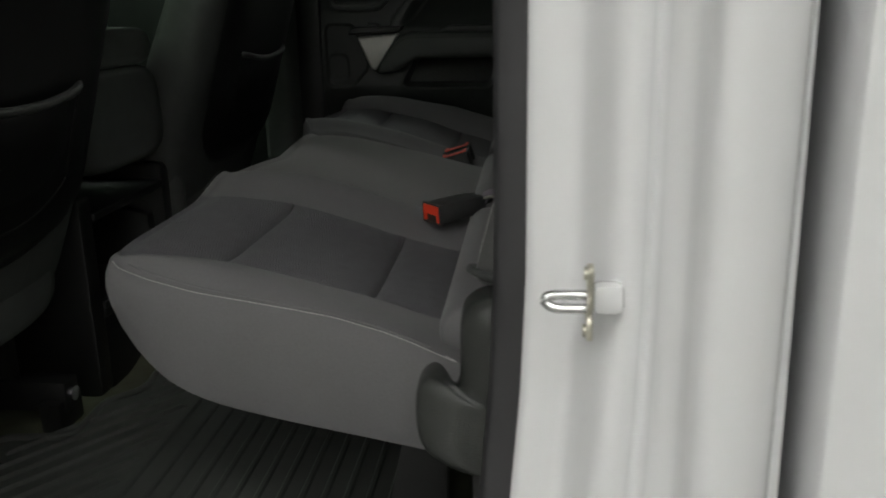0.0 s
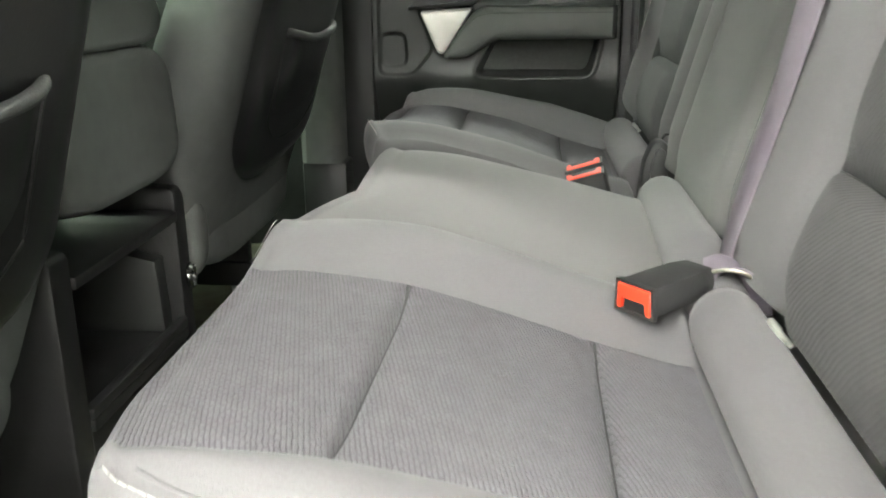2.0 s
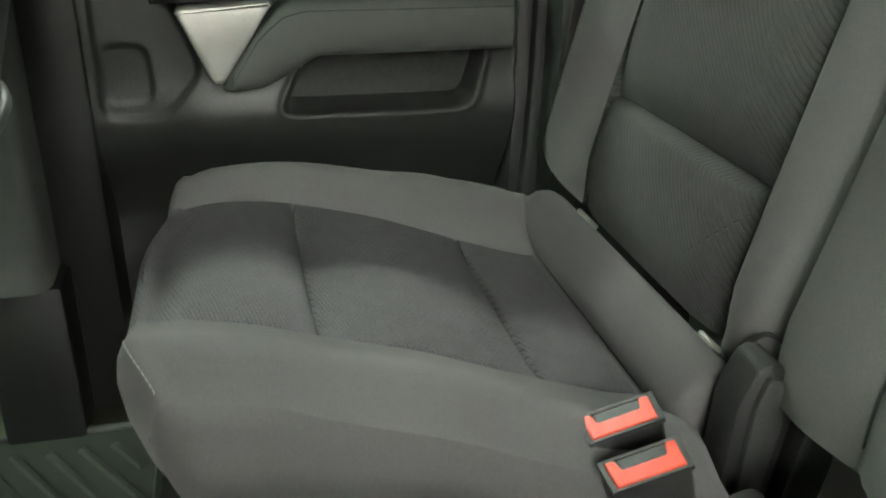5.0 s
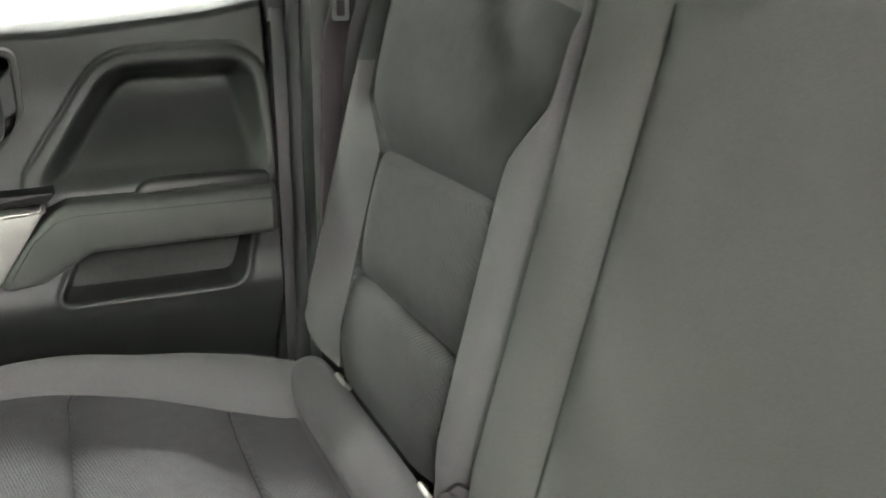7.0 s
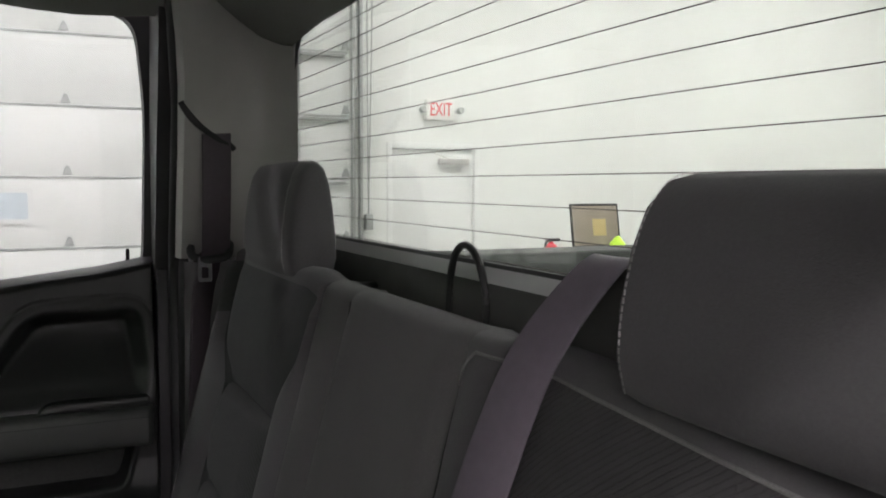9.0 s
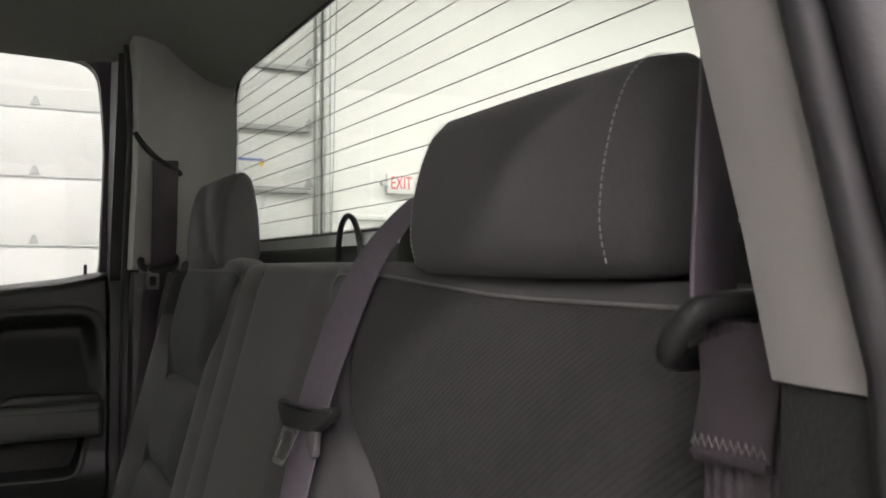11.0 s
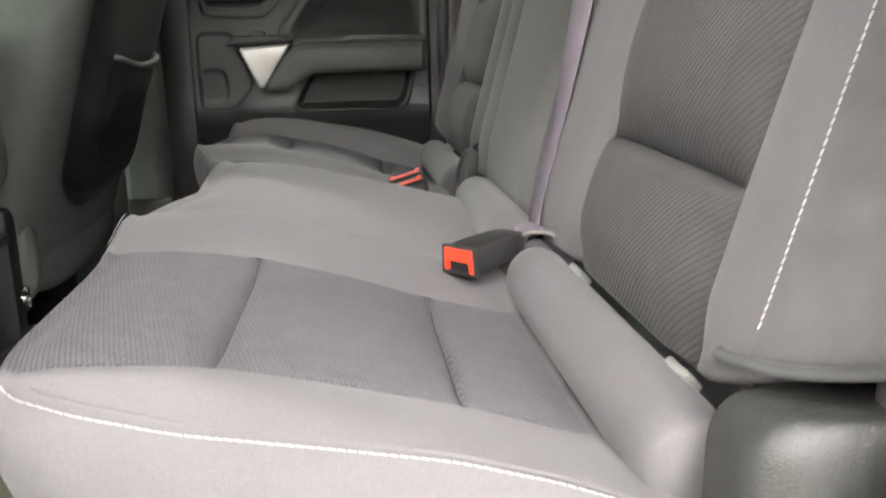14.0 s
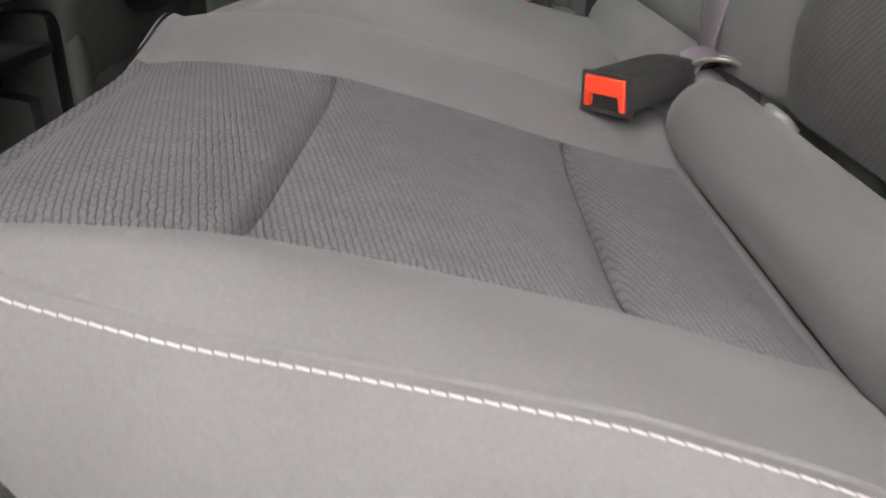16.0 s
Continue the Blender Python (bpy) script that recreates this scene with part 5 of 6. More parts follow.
v, f = ribbon(BELTLINE, [0.050, 0.050, 0.048, 0.047, 0.046, 0.046, 0.046, 0.045, 0.044, 0.044], [(0, 1, 0)] * 2 + [(-0.12, 1, 0), (-0.3, 1, 0), (-0.4, 1, 0), (-0.35, 1, 0.0), (-0.25, 1, 0), (-0.1, 1, 0), (0, 1, 0), (0, 1, 0)], 0.0022, 90)
under(mesh("webbing", v, f, BELT, sharp=60), cb)
# the tongue in the belt's own plane: u across towards the passenger side, w down along it, n out of it
TC, TU, TW = Vector((0.556, 0.528, 0.752)), Vector((-0.19, 0.98, 0)).normalized(), Vector((-0.21, 0.01, -0.975)).normalized()
TN = TU.cross(TW).normalized()
TN = TN if TN.x < 0 else -TN


def on_belt(bm, lift=0.0):
    for q in bm.verts:
        q.co = TC + TU * q.co.x + TW * q.co.y + TN * (q.co.z + lift)
    bmesh.ops.recalc_face_normals(bm, faces=bm.faces[:])
    return bm


grip = on_belt(prism(rounded([(0.052, -0.006), (0.047, -0.009), (0.020, -0.004), (-0.024, -0.006), (-0.054, -0.012), (-0.058, -0.006), (-0.034, 0.011), (-0.012, 0.017), (0.030, 0.018), (0.046, 0.004)], 0.004, 3), "z", -0.003, 0.0085, 0.003, 3))
under(part("tongue_grip", grip, mat("grey tongue plastic", (0.060, 0.060, 0.060), 0.3, bump=0.1), None), cb)
tb = on_belt(frame_bm(rounded([(0.031, 0.014), (-0.002, 0.014), (0.015, 0.051), (0.020, 0.0545), (0.037, 0.0535), (0.041, 0.050)], 0.004, 3), rounded([(0.0275, 0.020), (0.0060, 0.020), (0.0172, 0.045), (0.0195, 0.0485), (0.034, 0.0480), (0.0352, 0.045)], 0.0015, 3), "z", 0.0035, 0.0060))
under(part("tongue_plate", tb, mat("polished tongue steel", (0.80, 0.80, 0.80), 0.25, metal=0.8, bump=0.1), None, "bright steel tongue plate"), cb)
kn = on_belt(prism(rounded([(-0.012, 0.014), (-0.030, 0.013), (-0.036, 0.034), (-0.030, 0.039), (-0.018, 0.026)], 0.003, 2), "z", -0.001, 0.0065, 0.0015, 2))
under(part("tongue_stop", kn, mat("smoky clear plastic", (0.16, 0.155, 0.16), 0.15, bump=0), None), cb)


def ribbed_strap(line, width, across, ribs, n=40):
    """Belt sleeve with lengthwise ribs on its face."""
    pts = curve_points(line, n)
    w = Vector(across).normalized()
    rings = []
    for p in pts:
        nr = Vector((-1, -0.15, 0))
        face = [p + w * width * (k / (ribs * 4) - 0.5) + nr * (0.0030 + 0.0011 * abs(math.sin(math.pi * k / 4)) - 0.004 * abs(k / (ribs * 2) - 1) ** 4) for k in range(ribs * 4 + 1)]
        rings.append([tuple(q) for q in face] + [tuple(p + w * width / 2 + Vector((0.002, 0, 0))), tuple(p - w * width / 2 + Vector((0.002, 0, 0)))])
    return loft(rings)


def side_belt(side):
    far = side > 0
    fy = (lambda y: y) if not far else (lambda y: 2 * CY - y + 0.048)
    dz = 0.038 if far else 0.0
    t = thing("side_seat_belt", "dark webbing seat belt hanging down the rear pillar", "seat belt", "outer seat belts", at=(0.58, fy(0), 0.4))
    # slot in the pillar trim
    if far:
        sl = [(0.519, 1.512, 1.152), (0.526, 1.509, 1.139), (0.540, 1.512, 1.122), (0.560, 1.519, 1.106), (0.584, 1.529, 1.092), (0.604, 1.5375, 1.083), (0.612, 1.541, 1.076)]
        wd = [0.010, 0.011, 0.012, 0.010, 0.009, 0.010, 0.009]
        up = [(0.579, 1.5255, 1.102), (0.580, 1.532, 1.06), (0.581, 1.545, 0.98), (0.582, 1.562, 0.905), (0.584, 1.572, 0.880)]
    else:
        sl = [(0.520, 0.034, 1.152), (0.535, 0.030, 1.138), (0.555, 0.022, 1.118), (0.580, 0.014, 1.100), (0.606, 0.006, 1.088), (0.622, 0.0, 1.080)]
        wd = [0.026, 0.018, 0.014, 0.013, 0.013, 0.012]
        up = [(0.590, 0.016, 1.102), (0.587, 0.020, 1.06), (0.580, 0.018, 0.98), (0.573, 0.016, 0.90), (0.568, 0.012, 0.862)]
    v, f = ribbon(sl, wd, (0.3, 0, 1), 0.006 if far else 0.010, 24)
    under(mesh("belt_slot", v, f, BLACK), t)
    v, f = ribbon(up, 0.053, (1, 0.28 if far else 0.5, 0), 0.0022, 30)
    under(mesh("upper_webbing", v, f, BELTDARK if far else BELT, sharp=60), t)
    ring = curve_points([(0.540, -0.004, 0.876), (0.535, 0.006, 0.862), (0.540, 0.016, 0.850), (0.562, 0.025, 0.846), (0.592, 0.026, 0.850), (0.602, 0.013, 0.862), (0.600, 0.002, 0.874), (0.57, -0.008, 0.88), (0.540, -0.004, 0.876)], 36)
    v, f = tube([(0.57 + (p.x - 0.57) * (1.0 if far else 0.78) + (0.006 if far else 0), fy(0.012 + (p.y - 0.012) * (1.0 if far else 0.78)), 0.8635 + (p.z - 0.8635) * (1.0 if far else 0.74) + dz) for p in ring[:-1]], 0.0075 if far else 0.0058, 10, closed=True)
    under(mesh("guide_ring", v, f, DARKPLASTIC, sharp=180), t)
    if far:
        low = [(0.575, 1.575, 0.895), (0.570, 1.580, 0.86), (0.562, 1.590, 0.815), (0.558, 1.594, 0.70), (0.552, 1.598, 0.55), (0.546, 1.598, 0.44)]
        v, f = ribbon(low, 0.046, (1, 0.5, 0), 0.005, 40)
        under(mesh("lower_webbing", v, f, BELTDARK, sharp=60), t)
        pl = frame_bm(rounded([(0.550, 0.845), (0.574, 0.845), (0.574, 0.890), (0.550, 0.890)], 0.004, 2), rounded([(0.556, 0.851), (0.568, 0.851), (0.568, 0.871), (0.556, 0.871)], 0.003, 2), "y", 1.560, 1.563)
        under(part("tongue_plate", pl, CHROME, None), t)
        return t
    low = [(0.566, -0.008, 0.868), (0.559, -0.016, 0.850), (0.554, -0.022, 0.83), (0.552, -0.023, 0.80), (0.550, -0.028, 0.70), (0.549, -0.032, 0.56), (0.546, -0.036, 0.425)]
    v, f = ribbed_strap([(x, y + 0.0035, z) for x, y, z in low], 0.040, (0.06, -1, 0), 7)
    under(mesh("lower_webbing", v, f, BELTSLEEVE, sharp=50), t)
    # folded end sewn across with a zigzag
    fold = [(0.558, -0.014, 0.864), (0.5535, -0.0205, 0.846), (0.5475, -0.0225, 0.826), (0.5470, -0.0228, 0.8145)]
    v, f = ribbon([(x, y + 0.0035, z) for x, y, z in fold], 0.0375, (0.06, -1, 0), 0.005, 16)
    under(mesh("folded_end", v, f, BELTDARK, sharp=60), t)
    zig = []
    for k in range(21):
        zig.append((0.5437 + 0.0001 * k, -0.001 - 0.0018 * k, 0.8245 if k % 2 else 0.8205))
    v, f = tube(zig, 0.0008, 5)
    under(mesh("stitching", v, f, mat("grey thread", (0.15, 0.138, 0.145), 0.7, bump=0.2)), t)
    v, f = tube([(0.5440, -0.001, 0.8175), (0.5450, -0.0385, 0.8175)], 0.0018, 6)
    under(mesh("hem", v, f, BELTSLEEVE), t)
    return t


side_belt(-1)
side_belt(1)

# moulded latch cover beside the driver-side cushion
lc = thing("latch_cover", "grained black plastic latch cover at the seat's foot", "plastic cover", at=(0.48, 0, FLOOR))
PROF = [(0.60, 0.262), (0.470, 0.262), (0.448, 0.266), (0.434, 0.278), (0.428, 0.298), (0.4275, 0.322), (0.430, 0.338), (0.436, 0.348), (0.444, 0.353), (0.452, 0.351), (0.458, 0.344), (0.463, 0.336), (0.467, 0.335), (0.4705, 0.342), (0.472, 0.356), (0.4725, 0.385), (0.473, 0.404), (0.4755, 0.417), (0.482, 0.426), (0.493, 0.433), (0.51, 0.437), (0.53, 0.438), (0.60, 0.438)]
PROF = [(p.x, p.z) for p in curve_points([(x, 0, z) for x, z in PROF], 70)]
CROSS = ((0.028, 0.002, -0.004, 0.0), (0.024, 0.0, 0.0, 0.0), (0.008, 0.0005, 0.001, 0.0), (-0.008, 0.001, 0.001, 0.002), (-0.018, 0.003, 0.001, 0.006), (-0.0245, 0.0075, 0.0, 0.009), (-0.0305, 0.0145, -0.002, 0.010), (-0.0372, 0.0250, -0.008, 0.010), (-0.0430, 0.041, -0.016, 0.010), (-0.044, 0.058, -0.028, 0.008))
ACROSS = curve_points([r[:3] for r in CROSS], 37)
rows = []
for k, (y, dx, dz) in enumerate(ACROSS):
    fill = lerp(-y, [-r[0] for r in CROSS], [r[3] for r in CROSS])
    row = []
    for x, z in PROF:
        px = x + dx * (1 - smooth(x, 0.50, 0.60))
        pz = z + dz * smooth(z, 0.28, 0.33) + fill * smooth(x, 0.450, 0.460) * (1 - smooth(x, 0.468, 0.475)) * smooth(z, 0.29, 0.32)
        row.append((px, y - 0.012 * smooth(x, 0.48, 0.56), pz))
    rows.append(row)
v, f = loft(rows)
under(mesh("cover", v, f, GRAINED, sharp=85), lc)
under(box("bracket", 0.485, 0.60, -0.03, 0.02, FLOOR, 0.264, BLACK), lc)


# ---- passenger rear door ----
def inside(poly, x, z):
    """Signed distance to a polygon, positive within."""
    best, odd = 1e9, False
    n = len(poly)
    for i in range(n):
        (ax, az), (bx, bz) = poly[i], poly[(i + 1) % n]
        dx, dz = bx - ax, bz - az
        t = min(1.0, max(0.0, ((x - ax) * dx + (z - az) * dz) / (dx * dx + dz * dz + 1e-12)))
        best = min(best, math.hypot(x - ax - t * dx, z - az - t * dz))
        if (az > z) != (bz > z) and x < ax + (z - az) / (bz - az) * dx:
            odd = not odd
    return best if odd else -best


REC = rounded([(0.165, 0.625), (0.278, 0.780), (0.462, 0.786), (0.474, 0.625)], 0.035, 5)
POCK = rounded([(0.178, 0.470), (0.425, 0.470), (0.446, 0.555), (0.225, 0.555)], 0.022, 4)
SPK = rounded([(-0.034, 0.640), (0.045, 0.640), (0.088, 0.525), (0.040, 0.470), (-0.034, 0.470)], 0.02, 4)
SPK2 = rounded([(-0.03, 0.560), (0.025, 0.560), (0.03, 0.49), (-0.03, 0.485)], 0.02, 4)


def sill_z(x):
    return lerp(x, (-0.15, -0.04, 0.22, 0.40, 0.48), (0.822, 0.824, 0.836, 0.857, 0.873))


def ease(t, a, b):
    t = np.clip((t - a) / (b - a), 0, 1)
    return t * t * (3 - 2 * t)


def inside_all(poly, x, z):
    """As inside, over arrays."""
    best, odd = np.full(x.shape, 1e9), np.zeros(x.shape, bool)
    for (ax, az), (bx, bz) in zip(poly, poly[1:] + poly[:1]):
        dx, dz = bx - ax, bz - az
        t = np.clip(((x - ax) * dx + (z - az) * dz) / (dx * dx + dz * dz + 1e-12), 0, 1)
        best = np.minimum(best, np.hypot(x - ax - t * dx, z - az - t * dz))
        if abs(dz) > 1e-9:
            odd ^= ((az > z) != (bz > z)) & (x < ax + (z - az) / dz * dx)
    return np.where(odd, best, -best)


def door_y(x, z):
    r, p, q, q2 = (inside_all(o, x, z) for o in (REC, POCK, SPK, SPK2))
    y = 1.650 + 0.045 * ease(z, 0.60, 0.86)
    y = y + (0.012 + 0.050 * ease(z, 0.62, 0.75)) * ease(r, -0.010, 0.026) + 0.004 * ease(r, -0.029, -0.026) * (1 - ease(r, -0.025, -0.022))
    y = y + 0.050 * ease(p, -0.005, 0.011) - 0.003 * ease(p, -0.014, -0.006) * (1 - ease(p, -0.004, 0.003))
    y = y + 0.006 * ease(q, -0.003, 0.004)
    y = y + 0.003 * ease(q2, -0.002, 0.005)
    y = y - 0.010 * ease(0.50 - z, -0.02, 0.03) * ease(x, 0.0, 0.10)
    return y + 0.085 * ease(0.47 - z, 0.0, 0.17)


door = thing("door_2", "closed passenger rear door with dark grey moulded panel", "car door", kind="structure", at=(0.22, 1.70, FLOOR))
DX0, DX1 = -0.055, 0.492
gx, gs = np.meshgrid(np.linspace(DX0, DX1, 190), np.linspace(0, 1, 200))
gz = 0.10 + (np.interp(gx, (-0.15, -0.04, 0.22, 0.40, 0.48), (0.822, 0.824, 0.836, 0.857, 0.873)) - 0.012 - 0.10) * gs
gy = door_y(gx, gz) + 0.02 * (ease(gx, DX1 - 0.006, DX1) + ease(-gx, -DX0 - 0.006, -DX0))
rows = [list(zip(a.tolist(), b.tolist(), c.tolist())) for a, b, c in zip(gx, gy, gz)]
rows.append([(p[0], p[1] + 0.010, p[2] + 0.009) for p in rows[-1]])
rows.append([(p[0], 1.735, p[2] + 0.004) for p in rows[-1]])
v, f = grid(rows)
under(mesh("door_panel", v, f, PANEL, sharp=180), door)
# added plate: its grey puts the pocket's inner shade into colour
pl = rounded([(0.186, 0.476), (0.420, 0.476), (0.440, 0.550), (0.230, 0.550)], 0.018, 4)
under(part("pocket_shade_plate", prism(pl, "y", 1.688, 1.702, 0.001, 1), mat("pocket shade grey", (0.046, 0.048, 0.045), 0.95, var=0.2, scale=200, bump=0.6, bscale=900, bdist=0.0006), None, "added plate, grey with the door pocket's shade"), door)


rows = []
for i in range(61):
    x = 0.112 + (0.478 - 0.112) * i / 60
    zt = lerp(x, (0.112, 0.150, 0.178, 0.200, 0.478), (0.520, 0.575, 0.606, 0.617, 0.617))
    zb = lerp(x, (0.112, 0.160, 0.190, 0.225, 0.478), (0.508, 0.511, 0.526, 0.547, 0.549))
    end = 1.0 if 1 < i < 59 else (0.55, 0.88)[min(i, 60 - i)]
    row = [(x, 1.70, zb + 0.004)]
    for k in range(17):
        q = math.pi * (k / 16 - 0.5)
        c = max(0.0, math.cos(q)) ** 0.22
        row.append((x, 1.655 - 0.055 * c * end, (zt + zb) / 2 + (zt - zb) / 2 * math.copysign(abs(math.sin(q)) ** 0.8, math.sin(q))))
    row.append((x, 1.70, zt - 0.002))
    rows.append(row)
v, f = grid(rows)
f += [tuple(range(19)), tuple(60 * 19 + k for k in range(19))]
armo = under(mesh("armrest", v, f, SOFTPANEL, label="padded vinyl armrest"), door)
v, f = stitches([(x, 1.5985, lerp(x, (0.125, 0.155, 0.185, 0.21, 0.46), (0.525, 0.572, 0.597, 0.603, 0.604))) for x in np.linspace(0.125, 0.468, 60)], (0, -1, 0), length=0.005, width=0.0014, gap=0.0008, slant=0)
mesh("seam", v, f, DARKTHREAD, armo)
under(part("pull_cup", prism(rounded([(0.285, 0.612), (0.473, 0.612), (0.473, 0.634), (0.315, 0.634), (0.295, 0.628)], 0.008, 3), "y", 1.632, 1.680, 0.006, 3), PANEL, None), door)
under(part("trim_blade", prism(rounded([(0.062, 0.606), (0.176, 0.614), (0.150, 0.575), (0.112, 0.518), (0.100, 0.520)], 0.008, 3), "y", 1.606, 1.660, 0.005, 2), SILVER, None, "satin silver trim blade"), door)
under(part("switch_panel", prism(rounded([(0.035, 0.612), (0.178, 0.620), (0.19, 0.634), (0.05, 0.632)], 0.006, 3), "y", 1.612, 1.668, 0.003), BLACK, None), door)
under(box("window_switch", 0.090, 0.120, 1.622, 1.645, 0.630, 0.642, PLASTIC, r=0.004), door)
bz_out = rounded([(-0.021, 0.679), (0.120, 0.673), (0.1645, 0.722), (0.163, 0.812), (-0.021, 0.814)], 0.018, 5)
bz_in = rounded([(-0.013, 0.690), (0.113, 0.686), (0.133, 0.706), (0.133, 0.786), (-0.013, 0.787)], 0.013, 5)
cup_in = rounded([(-0.005, 0.694), (0.109, 0.692), (0.123, 0.707), (0.123, 0.776), (-0.005, 0.777)], 0.010, 5)
fb = frame_bm(bz_out, bz_in, "y", 1.636, 1.70)
bmesh.ops.bevel(fb, geom=[e for e in fb.edges if abs(e.verts[0].co.y - 1.636) < 1e-4 and abs(e.verts[1].co.y - 1.636) < 1e-4], offset=0.008, segments=3, affect="EDGES")
bez = under(part("handle_bezel", fb, PANEL, None), door)
part("inner_frame", frame_bm(bz_in, cup_in, "y", 1.645, 1.70), GRAINED, bez)
part("cup", prism(cup_in, "y", 1.690, 1.697, 0), BLACK, bez)
bar = []
for x, k in ((-0.0115, 0.35), (-0.010, 0.75), (-0.006, 0.97), (0.0, 1.0), (0.06, 1.04), (0.122, 1.0), (0.129, 0.95), (0.133, 0.72), (0.1345, 0.35)):
    bar.append([(x, 1.648 + 0.011 * k * math.cos(a), 0.7195 + 0.0135 * k * math.sin(a)) for a in np.linspace(0, 2 * math.pi, 25)[:-1]])
v, f = loft(bar)
mesh("handle", v, f, CHROME, bez, "chrome door handle")
part("handle_back", prism(rounded([(0.010, 0.730), (0.092, 0.730), (0.090, 0.763), (0.012, 0.763)], 0.006, 2), "y", 1.672, 1.691, 0.004), SOFTPANEL, bez)
v, f = loft([[(0.448 + r * math.cos(a), 1.728 + r * math.sin(a), z) for a in np.linspace(0, 2 * math.pi, 11)[:-1]] for r, z in ((0.011, 0.858), (0.011, 0.866), (0.0038, 0.869), (0.0034, 0.893), (0.0015, 0.895))])
under(mesh("lock_knob", v, f, BLACK), door)
# belt-line strip, window frame and glass
v, f = grid([[(x, y, sill_z(x) + dz) for x in np.linspace(DX0 - 0.02, DX1, 40)] for y, dz in ((1.700, -0.004), (1.715, 0.006), (1.732, 0.0075), (1.738, 0.006), (1.7385, -0.03))])
under(mesh("glass_run", v, f, RUBBER, sharp=60), door)
wo = rounded([(-0.09, 0.80), (0.502, 0.80), (0.520, 1.15), (0.505, 1.375), (-0.09, 1.375)], 0.02, 5)
wi = rounded([(-0.075, 0.815), (0.474, 0.84), (0.484, 1.15), (0.468, 1.330), (-0.075, 1.348)], 0.055, 5)
under(part("window_frame", frame_bm(wo, wi, "y", 1.722, 1.762), RUBBER, None), door)
gl = part("pane", prism(wi, "y", 1.741, 1.745, 0), CABGLASS, None)
under(gl, door)
under(part("outer_skin", prism([(-0.06, 0.0), (0.50, 0.0), (0.50, 0.80), (-0.06, 0.80)], "y", 1.765, 1.785, 0.006), PAINT, None), door)

v, f = loft([[(0.4905, 1.678 - dy, z), (0.532, 1.678 - dy, z), (0.532, 1.775 - dy * 0.6, z), (0.4905, 1.765 - dy * 0.6, z)] for z, dy in ((0.84, 0.0), (0.90, 0.012), (0.98, 0.036), (1.08, 0.068), (1.18, 0.10), (1.26, 0.125), (1.36, 0.15))])
under(mesh("frame_rear_edge", v, f, RUBBER, sharp=40), door)
under(box("rear_edge", 0.4925, 0.536, 1.668, 1.752, 0.08, 0.86, RUBBER, r=0.003), door)

# pillar between the passenger doors
bp = thing("middle_pillar_trim", "dark grey plastic pillar trim beside the front seat", "pillar trim", kind="structure", at=(-0.10, 1.62, FLOOR))
v, f = loft([[(x, y + lerp(z, (0.8, 1.36), (0, -0.06)), z) for x, y in ((-0.112, 1.70), (-0.110, 1.580), (-0.116, 1.564), (-0.130, 1.556), (-0.185, 1.556), (-0.198, 1.57), (-0.198, 1.70))] for z in (0.288, 0.5, 0.6, 0.8, 1.1, 1.36)])
under(mesh("trim", v, f, FRONTCLOTH, sharp=40), bp)
# pillar foot in black, the shadow below the trim put into its colour
under(box("shaded_kick", -0.20, -0.10, 1.570, 1.70, FLOOR, 0.288, BLACK, r=0.008), bp)
# black strip holding the shadow in the gap beside the door
under(box("gap_shade", -0.112, -0.046, 1.640, 1.780, FLOOR, 1.36, BLACK, r=0.004), bp)
gl2 = thing("middle_pillar_trim", "dark grey pillar trim at the driver side", "pillar trim", kind="structure", at=(-0.10, -0.08, FLOOR))
v, f = loft([[(x, 2 * CY - y - lerp(z, (0.8, 1.36), (0, -0.06)), z) for x, y in ((-0.105, 1.72), (-0.10, 1.66), (-0.105, 1.64), (-0.15, 1.64), (-0.15, 1.72))] for z in (FLOOR, 0.3, 0.6, 0.8, 1.1, 1.36)])
under(mesh("trim", v, f, PANEL, sharp=40), gl2)


